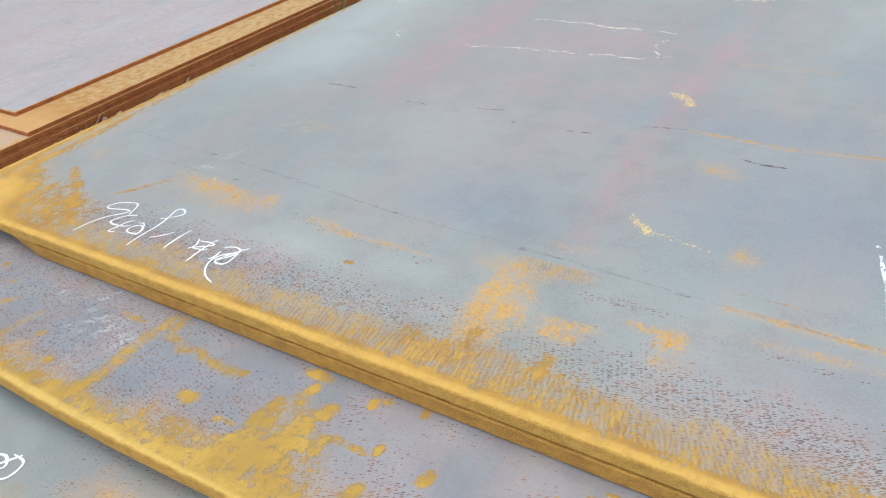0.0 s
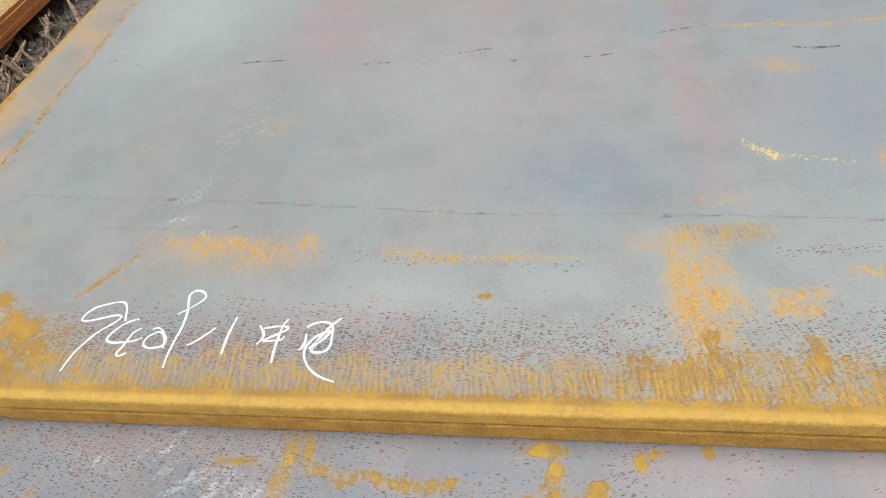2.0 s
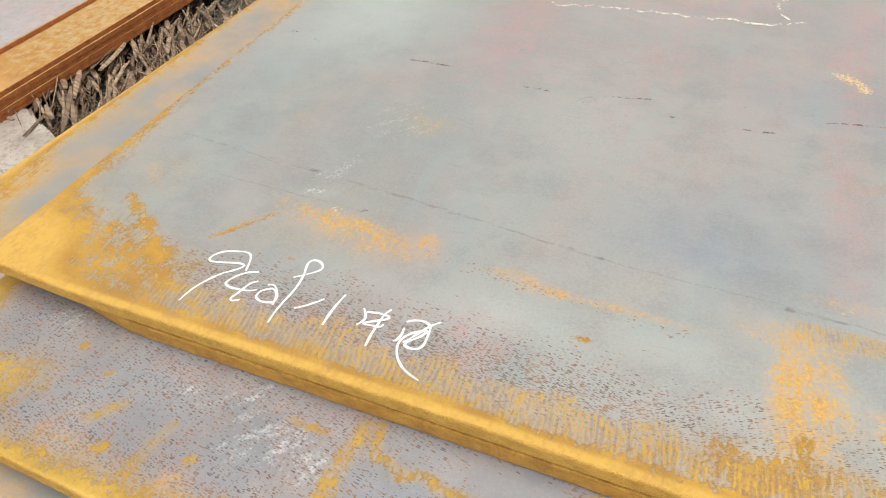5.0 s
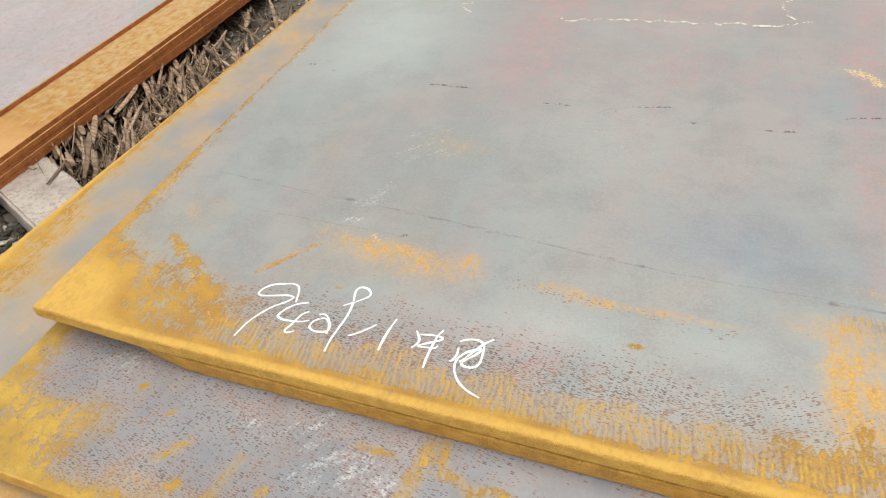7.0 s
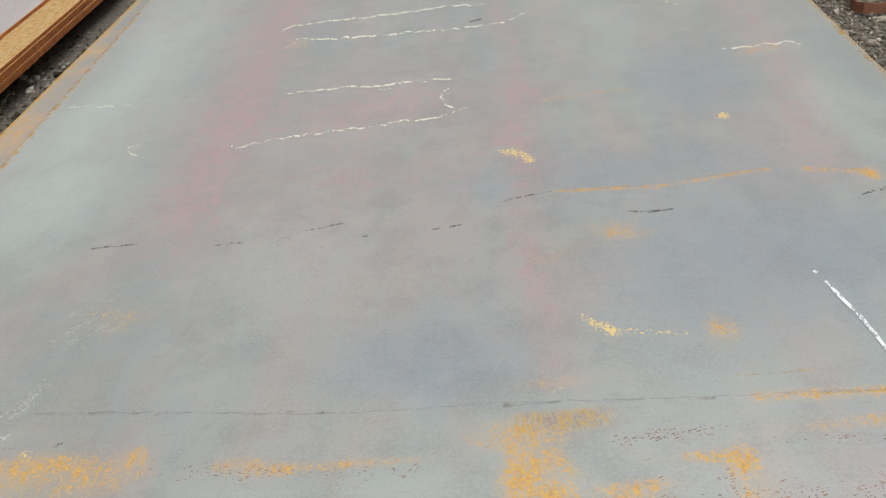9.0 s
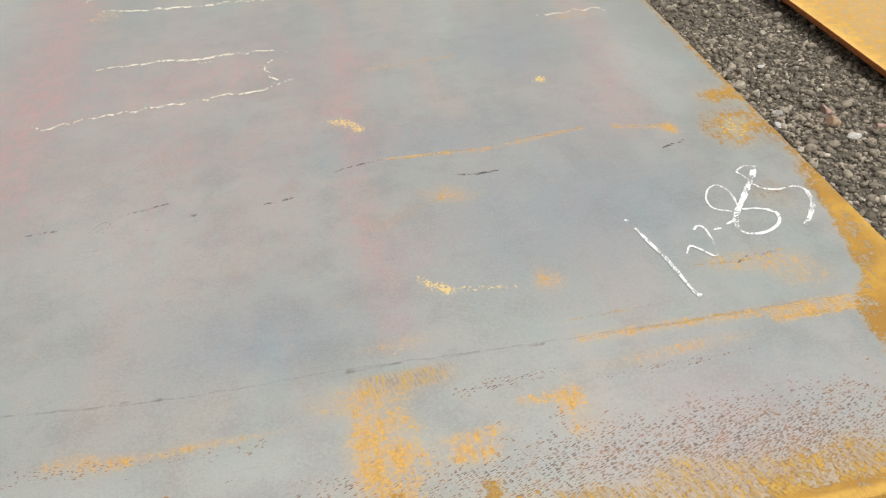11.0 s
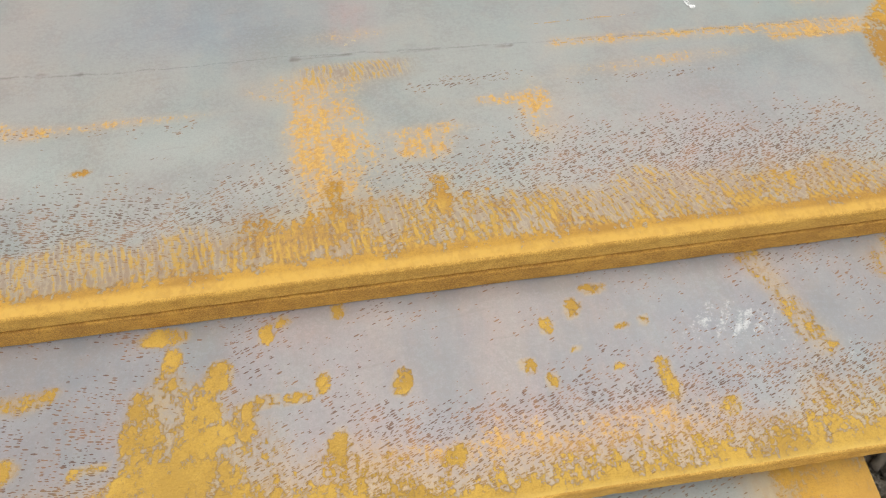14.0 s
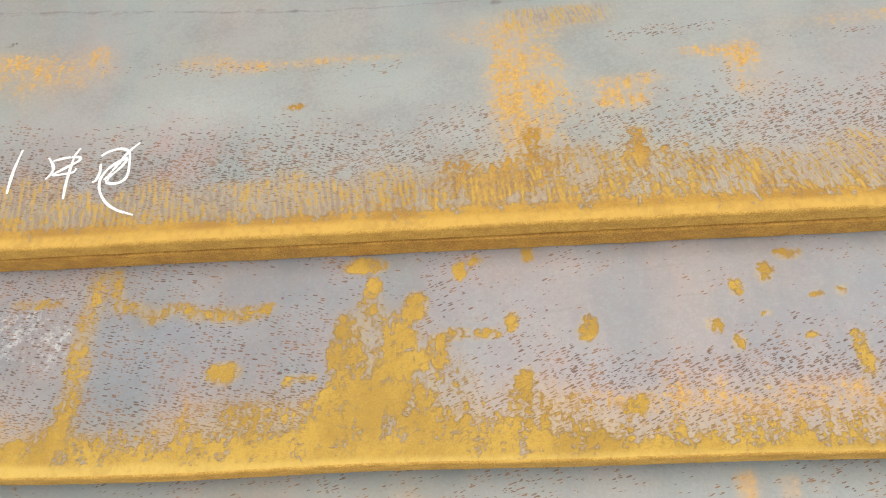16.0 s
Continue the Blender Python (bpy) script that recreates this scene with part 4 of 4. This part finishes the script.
def stone_shapes(level, count, seed, angular, ragged=0.006):
    """Stone shapes: a ball cut by random planes, then squashed."""
    rs, (v, f) = np.random.RandomState(seed), ico(level)
    out = []
    for _ in range(count):
        p = v.copy()
        for _ in range(angular):
            d = rs.randn(3)
            d /= np.linalg.norm(d)
            over = np.maximum(p @ d - rs.uniform(0.22, 0.60), 0)
            p -= over[:, None] * d
        p *= rs.uniform(0.65, 1.25, 3)
        out.append(p * 1.25 + rs.randn(*p.shape) * ragged)
    return out, f


def stone_material(name, darks, pales, share, damp=0.9):
    m, n, l, b = material(name, damp)
    w = Net(m)
    r = n.new("ShaderNodeNewGeometry").outputs["Random Per Island"]
    g, f = w.noise(90, 5), w.noise(420, 3)
    c = w.mix(w.step(w.math("FRACT", w.mul(r, 7.3)), 0.0, 1.0), *darks)
    p = w.mix(w.math("FRACT", w.mul(r, 13.7)), *pales)
    c = w.mix(w.math("GREATER_THAN", r, 1 - share), c, p)
    c = w.mix(w.mul(w.step(g, 0.42, 0.7), 0.5), c, (0.06, 0.05, 0.038))
    l.new(c, b.inputs["Base Color"])
    w.bump(b, w.add(g, w.mul(f, 0.6)), 0.5, 0.004)
    return m


def scatter(name, label, spots, radii, shapes, faces, mat, seed, flat=0.75, sink=0.3):
    rs = np.random.RandomState(seed)
    vs, fs, k = [], [], 0
    for (x, y, z), r in zip(spots, radii):
        p = shapes[rs.randint(len(shapes))]
        q = np.array(Euler(rs.uniform(-3, 3, 3).tolist()).to_matrix())
        p = (p @ q.T) * r * np.array([1, 1, flat])
        vs.append(p + (x, y, z + r * flat * (1 - 2 * sink)))
        fs.append(faces + k)
        k += len(p)
    v, f = np.concatenate(vs).astype(np.float32), np.concatenate(fs).astype(np.int32)
    me = bpy.data.meshes.new(name)
    me.vertices.add(len(v))
    me.vertices.foreach_set("co", v.reshape(-1))
    me.loops.add(f.size)
    me.loops.foreach_set("vertex_index", f.reshape(-1))
    me.polygons.add(len(f))
    me.polygons.foreach_set("loop_start", np.arange(0, f.size, 3, dtype=np.int32))
    me.update(calc_edges=True)
    me.materials.append(mat)
    return tagged(new(name, me), label, "gravel", kind="stuff")


def strewn(rs, x0, x1, y0, y1, gap):
    """Jittered places over a rectangle."""
    gx, gy = np.meshgrid(np.arange(x0, x1, gap), np.arange(y0, y1, gap))
    p = np.stack([gx.ravel(), gy.ravel()], -1)
    return p + rs.uniform(-0.5, 0.5, p.shape) * gap


rs = np.random.RandomState(7)
ballast = stone_material("crushed_stone", ((0.035, 0.028, 0.020), (0.13, 0.105, 0.076)), ((0.22, 0.20, 0.16), (0.54, 0.49, 0.40)), 0.26)
slag = stone_material("dark_fine_gravel", ((0.13, 0.112, 0.085), (0.40, 0.345, 0.265)), ((0.40, 0.35, 0.28), (0.64, 0.57, 0.46)), 0.08)
shapes, faces = stone_shapes(2, 24, 11, 12)
spots = np.concatenate([strewn(rs, -2.1, -0.25, -0.9, 1.0, 0.024), strewn(rs, -0.45, 0.9, -1.0, -0.30, 0.024), strewn(rs, -1.05, -0.28, 1.0, 3.6, 0.05), strewn(rs, 1.75, 2.5, -0.7, 0.25, 0.024)])
radii = rs.gamma(7, 0.0020, len(spots))
heights = (rs.rand(len(spots)) < 0.25) * rs.uniform(0, 0.012, len(spots))
scatter("gravel", "coarse grey crushed stone strewn beside the plates", np.c_[spots, heights], radii, shapes, faces, ballast, 12)
small, small_faces = stone_shapes(1, 24, 13, 3, 0.13)
spots = np.concatenate([strewn(rs, 2.1, 3.35, 0.1, 2.2, 0.0098), strewn(rs, 2.1, 3.5, 2.2, 4.8, 0.024)])
spots = spots[rs.rand(len(spots)) < 0.85]
radii = rs.gamma(2.2, 0.0024, len(spots)) + np.where(spots[:, 0] < 2.45, 0.0025, 0) + np.where(spots[:, 1] > 2.2, 0.004, 0)
scatter("fine_gravel", "dark trodden fine gravel between the plates", np.c_[spots, spots[:, 0] * 0], radii, small, small_faces, slag, 14, 0.75, 0.33)
spots = strewn(rs, -2.1, 0.9, -1.0, 1.2, 0.03)
spots = np.concatenate([spots, spots + (0.013, 0.011)])
spots = spots[(spots[:, 0] < -0.25) | (spots[:, 1] < -0.30)]
scatter("grit", "small dark chips between the crushed stones", np.c_[spots, spots[:, 0] * 0], rs.uniform(0.004, 0.012, len(spots)), small, small_faces, ballast, 15)


def pebble(x, y, r, colour, seed, angular, label, flat=0.7):
    m, n, l, b = material("pebble_stone", 0.75)
    w = Net(m)
    g, f = w.noise(120, 5), w.noise(500, 3)
    l.new(w.mix(w.step(g, 0.35, 0.7), colour, tuple(v * 0.62 for v in colour)), b.inputs["Base Color"])
    w.bump(b, w.add(g, f), 0.35, 0.003)
    (p,), f = stone_shapes(3, 1, seed, angular)
    q = np.array(Euler((0.2 * (seed % 3), 0, seed * 1.3)).to_matrix())
    p = (p @ q.T) * r * np.array([1.15, 0.9, flat])
    ob = mesh_object("stone", (p + (0, 0, -p[:, 2].min() - r * 0.12)).tolist(), f.tolist(), [m])
    ob.location = (x, y, 0)
    for q in ob.data.polygons:
        q.use_smooth = angular < 6
    tagged(ob, label, "stone", "loose stones")


tan, rose, white, grey = (0.48, 0.34, 0.22), (0.45, 0.30, 0.25), (0.58, 0.56, 0.52), (0.30, 0.29, 0.27)
for i, (x, y, r, colour, hard) in enumerate(((2.873, 1.475, 0.034, rose, 3), (2.851, 1.406, 0.032, tan, 2), (2.877, 1.325, 0.030, white, 7), (2.977, 1.346, 0.028, rose, 2), (2.721, 1.505, 0.024, white, 6), (2.697, 1.445, 0.024, white, 6),
        (2.656, 1.444, 0.018, white, 6), (2.697, 0.84, 0.026, rose, 4), (2.837, 1.812, 0.018, white, 6), (2.864, 1.549, 0.018, white, 5), (2.721, 0.788, 0.016, tan, 4), (2.767, 0.624, 0.018, rose, 4), (2.725, 1.027, 0.014, white, 6), (2.898, 0.989, 0.016, white, 5))):
    pebble(x, y, r * 0.74, colour, 60 + i, hard, "rounded tan pebble on dark gravel" if colour is tan else "pinkish rounded pebble on dark gravel" if colour is rose else "pale whitish stone on dark gravel", 0.5)
for i, (x, y, r) in enumerate(((-1.069, 0.11, 0.026), (-0.977, 0.337, 0.030), (-0.026, -0.43, 0.029), (-0.223, -0.445, 0.026), (-0.117, -0.515, 0.030), (-1.316, 0.242, 0.028), (-0.962, 0.215, 0.026),
        (0.115, -0.46, 0.029), (-0.178, -0.41, 0.022), (-0.922, 0.092, 0.026), (-0.861, 0.165, 0.024), (-0.42, -0.39, 0.022), (-0.80, 0.03, 0.026), (-1.15, 0.02, 0.024))):
    pebble(x, y, r, white if i % 3 else grey, 90 + i, 9, "pale broken stone lying on the crushed stone" if i % 3 else "grey broken stone lying on the crushed stone", 0.8)

# ---- supports ----
def concrete_material():
    m, n, l, b = material("weathered_concrete", 0.9)
    w = Net(m)
    a, g, f = w.noise(9, 5), w.noise(70, 5), w.noise(300, 4)
    c = w.mix(w.step(a, 0.35, 0.7), (0.42, 0.36, 0.30), (0.60, 0.53, 0.45))
    c = w.mix(w.mul(w.step(g, 0.47, 0.65), 0.6), c, (0.30, 0.24, 0.20))
    l.new(c, b.inputs["Base Color"])
    w.bump(b, w.add(g, w.mul(f, 0.7)), 0.9, 0.008)
    return m


def wood_material(name, light, dark):
    m, n, l, b = material(name, 0.85)
    w = Net(m)
    r = n.new("ShaderNodeNewGeometry").outputs["Random Per Island"]
    g = w.noise(25, 5, (0.3, 4, 4))
    c = w.mix(w.step(g, 0.3, 0.7), dark, light)
    c = w.mix(w.mul(w.math("FRACT", w.mul(r, 9.1)), 0.75), c, tuple(v * 0.35 for v in dark))
    l.new(c, b.inputs["Base Color"])
    w.bump(b, g, 0.6, 0.003)
    return m


def beam(name, size, place, turn, mat, label, category, rough=0.004, seed=1):
    """A squared beam with worn, chipped edges."""
    bm = bmesh.new()
    bmesh.ops.create_cube(bm, size=1.0)
    bmesh.ops.scale(bm, vec=size, verts=bm.verts)
    bmesh.ops.bevel(bm, geom=bm.edges[:], offset=min(size) * 0.09, segments=2, affect="EDGES")
    long_edges = [e for e in bm.edges if abs(e.verts[0].co.x - e.verts[1].co.x) > size[0] * 0.5]
    bmesh.ops.subdivide_edges(bm, edges=long_edges, cuts=40, use_grid_fill=True)
    for v in bm.verts:
        v.co += Vector((0, noise.noise(v.co * 14 + Vector((seed, 0, 0))), noise.noise(v.co * 11 + Vector((0, seed, 3))))) * rough * (1.0 if v.co.z > 0 else 0.3)
    me = bpy.data.meshes.new(name)
    bm.to_mesh(me)
    bm.free()
    me.materials.append(mat)
    ob = new(name, me)
    ob.matrix_world = pose(place[0], place[1], place[2] + size[2] / 2, 0, 0, turn)
    return tagged(ob, label, category)


concrete, timber = concrete_material(), wood_material("old_timber", (0.30, 0.22, 0.14), (0.14, 0.10, 0.065))
beam("concrete_sleeper", (1.5, 0.185, 0.097), (-0.872, 0.680, 0.0), -23.8, concrete, "pale cracked concrete sleeper lying under the plate stack", "sleeper")
beam("concrete_sleeper", (1.9, 0.2, 0.097), (-1.9, 5.0, 0.0), 0, concrete, "concrete sleeper under the rusty plate stack", "sleeper", seed=5)
for y in (0.55, 3.6, 7.4, 11.2):
    beam("timber_bearer", (1.5, 0.16, Z3 - 0.017), (0.8 + 0.036 * y, y, 0.0), -2, timber, "dark timber bearer under the lowest plate", "timber")
    beam("timber_batten", (1.3, 0.07, 0.031), (1.2, y, Z3 + 0.001), 0, timber, "thin timber batten between two plates", "timber", 0.0005)
for y in (1.2, 4.5):
    beam("timber_batten", (1.2, 0.08, 0.054), (3.9, y, 0.0), 0, timber, "timber batten under the rusty plate", "timber", 0.002)

# ---- the red-brown stack ----
def paint_pale(x, y):
    n1, n2 = lattice(x, y, 0.15, 53), lattice(x, y, 0.04, 54)
    rim = np.exp(x / 0.010) + np.exp(-y / 0.010)
    return {"stain": (0.7 * rim, 0.15 * n1, 0.15 * n2), "tint": (0.25 + 0.25 * n1, 0.05 * n2, 0.5 * stroke(x, y, -0.05, 0.95, -0.55, 0.75, 0.012) * n2 + 0.45 * stroke(x, y, -0.3, 0.6, -0.6, 0.45, 0.03) * n2), "mark": (0.35 + 0.2 * n1, x * 0, x * 0)}


def paint_strip(x, y):
    n1 = lattice(x, y, 0.15, 55)
    return {"stain": (0.62 * ramp(x, -0.5, -0.25) + np.exp(-y / 0.15), 0.4 + 0.3 * n1, x * 0), "tint": (0.2 + 0.2 * n1, x * 0, 0.45 * n1), "mark": (0.2 + x * 0, x * 0, x * 0)}


def paint_filmed(x, y):
    n1, n2 = lattice(x, y, 0.12, 57), lattice(x, y, 0.045, 58)
    film = 0.18 * n1 + 0.12 * n2 + 0.3 * np.exp(x / 0.05) + 0.3 * np.exp(-y / 0.04) + 0.28 * ramp(y, 0.12, 0.4)
    return {"stain": (0.75 * np.exp(x / 0.018) + 0.6 * np.exp(-y / 0.014), film, 0.25 * n2), "tint": (0.45 + 0.3 * n1, x * 0, 0.2 * n2), "mark": (0.5 + 0.3 * n1, x * 0, x * 0)}


scale_red = plate_material("orange_filmed_scale", (0.40, 0.36, 0.33), (0.46, 0.42, 0.38), (0.50, 0.275, 0.085), (0.38, 0.18, 0.055), gloss=0.65, shift=21.0, film=0.9)
fine_x, fine_y = steps((-2.0, -0.6, 0.05), (-0.6, 0, 0.012)), steps((0, 0.7, 0.012), (0.7, 2.5, 0.03), (2.5, 9, 0.5))
SHEET = 0.0156
for i, (x, y, z, mat, how, label) in enumerate((
        (-1.150, 0.745, 0.193, scale_pale, paint_pale, "pinkish grey steel sheet with red-brown cut edges"),
        (-0.950, 0.665, 0.177, scale_red, paint_strip, "steel sheet with a yellow-rusted border"),
        (-0.956, 0.285, 0.161, scale_red, paint_filmed, "grey steel sheet filmed with orange rust"),
        (-0.958, 0.283, 0.145, scale_red, paint_side(0.7, 0.5, 0.3), "rusty steel sheet inside the stack"),
        (-0.955, 0.286, 0.129, scale_red, paint_side(0.7, 0.5, 0.3), "rusty steel sheet inside the stack"),
        (-0.957, 0.282, 0.113, scale_red, paint_side(0.7, 0.5, 0.3), "rusty steel sheet at the bottom of the stack"))):
    top_face = i < 3
    ob = steel_plate("steel_sheet", fine_x if top_face else steps((-2.0, 0, 0.1)), fine_y if top_face else steps((0, 9, 0.1)), 0, mat, rim_red, how, thick=SHEET, roundness=0.0015, seed=70 + i, wave=0.0015)
    ob.matrix_world = pose(x, y, z, 0, 0, -1.8)
    tagged(ob, label, "steel sheet", "rusty sheet stack")

# ---- the plate across the gravel ----
def paint_yellow(x, y):
    n1, n2 = lattice(x, y, 0.25, 61), lattice(x, y, 0.07, 62)
    return {"stain": (0.62 + 0.5 * np.exp(-x / 0.05) - 0.35 * blob(x, y, 0.28, 1.2, 0.12, 0.5) * n1, 0.55 + 0.2 * n2, 0.15 * n2), "tint": (0.2 * n1, x * 0, 0.15 * n2), "mark": (0.2 + x * 0, x * 0, x * 0)}


far_plate = steel_plate("steel_plate", steps((0, 1.0, 0.015), (1.0, 2.0, 0.1)), steps((0, 2.6, 0.02), (2.6, 9, 0.4)), 0, plate_material("yellow_rusted_plate", (0.40, 0.36, 0.30), (0.45, 0.42, 0.36), (0.74, 0.46, 0.12), (0.62, 0.35, 0.08), gloss=0.7, shift=31.0, film=1.0), rim_red, paint_yellow, thick=0.02, roundness=0.003, seed=90)
far_plate.matrix_world = pose(3.118, 0.15, 0.075, 0, 0, 0)
tagged(far_plate, "yellow-orange rusted steel plate lying on the dark gravel", "steel plate")

# ---- bark, stick, grass, bent strap ----
def fibres():
    """Torn bark and straw, heaped: thin bent strips lying over one another."""
    rs = np.random.RandomState(31)
    vs, fs = [], []
    for i in range(1300):
        y = rs.uniform(0.74, 2.0) ** 1.0
        x = rs.uniform(-1.02, -0.40)
        long, wide = rs.uniform(0.06, 0.24), rs.choice([0.002, 0.003, 0.005, 0.009, 0.014, 0.022])
        if y > 1.55 and rs.rand() < 0.6:
            continue
        m = pose(x, y, rs.uniform(0.01, 0.10) * (1.2 - 0.4 * (y - 0.74)), rs.uniform(-25, 25), rs.uniform(-14, 22), rs.normal(-48, 18))
        bend, k = rs.uniform(-0.15, 0.15), len(vs)
        for j in range(6):
            u = j / 5 - 0.5
            w = wide * (0.6 + 0.4 * rs.rand()) * (0.55 if j in (0, 5) else 1)
            for s, h in ((-0.5, 0.0), (0.5, 0.0), (0.35, 0.0035), (-0.35, 0.0035)):
                vs.append((m @ Vector((u * long, s * w + bend * u * u * long, h + 0.1 * bend * u)))[:])
            if j:
                a = k + 4 * (j - 1)
                fs += [(a + q, a + (q + 1) % 4, a + 4 + (q + 1) % 4, a + 4 + q) for q in range(4)]
        fs += [(k, k + 3, k + 2, k + 1), (k + 20, k + 21, k + 22, k + 23)]
    return [(v[0], v[1], max(v[2], 0.002)) for v in vs], fs


v, f = fibres()
tagged(mesh_object("bark_litter", v, f, [wood_material("torn_bark", (0.50, 0.36, 0.235), (0.17, 0.105, 0.062))]), "heap of torn dry bark and straw between the stacks", "litter", kind="stuff")
stick = beam("wood_splinter", (0.10, 0.014, 0.010), (-1.07, 0.21, 0.026), 30, wood_material("bare_wood", (0.60, 0.50, 0.36), (0.42, 0.33, 0.22)), "pale wood splinter lying on crushed stone", "splinter", 0.001)

grass_mat, gn, gl, gb = material("grass_blade", 0.6)
gw = Net(grass_mat)
gl.new(gw.mix(gw.noise(30, 3), (0.05, 0.10, 0.03), (0.13, 0.19, 0.07)), gb.inputs["Base Color"])
tuft = new("grass_tuft")
tuft.location = (-0.72, 2.22, 0.0)
tagged(tuft, "small tuft of green grass in the gap", "grass")
rs = np.random.RandomState(5)
for i in range(9):
    a, lean, high = rs.uniform(0, 6.28), rs.uniform(0.05, 0.22), rs.uniform(0.20, 0.38)
    vs, fs = [], []
    for j in range(8):
        u = j / 7
        x, y, z = math.cos(a) * lean * u * u, math.sin(a) * lean * u * u, high * (u - 0.25 * u * u * lean * 4)
        w = 0.004 * (1 - u) + 0.0006
        vs += [(x - math.sin(a) * w, y + math.cos(a) * w, z), (x, y, z - 0.002), (x + math.sin(a) * w, y - math.cos(a) * w, z)]
        if j:
            k = 3 * j
            fs += [(k - 3, k - 2, k + 1, k), (k - 2, k - 1, k + 2, k + 1)]
    mesh_object("blade", vs, fs, [grass_mat], tuft)

strap_path = [(2.98, 3.35), (2.93, 3.10), (2.85, 2.88), (2.79, 2.72), (2.78, 2.66), (2.80, 2.63), (2.85, 2.625), (2.96, 2.64), (3.09, 2.665)]
vs, fs = [], []
for i, (x, y) in enumerate(strap_path):
    a, b = strap_path[max(i - 1, 0)], strap_path[min(i + 1, len(strap_path) - 1)]
    d = Vector((b[0] - a[0], b[1] - a[1])).normalized()
    for s, z in ((-0.002, 0.0), (0.002, 0.0), (0.002, 0.045), (-0.002, 0.045)):
        vs.append((x - d.y * s, y + d.x * s, z + 0.004 + 0.01 * math.sin(i)** 2))
    if i:
        k = 4 * i
        fs += [(k - 4 + q, k - 4 + (q + 1) % 4, k + (q + 1) % 4, k + q) for q in range(4)]
fs += [(3, 2, 1, 0), (len(vs) - 4, len(vs) - 3, len(vs) - 2, len(vs) - 1)]
tagged(mesh_object("steel_strap", vs, fs, [edge_material("brown_rusted_strap", (0.30, 0.13, 0.07), (0.20, 0.085, 0.05))]), "bent brown rusted steel strap standing on gravel", "strap")
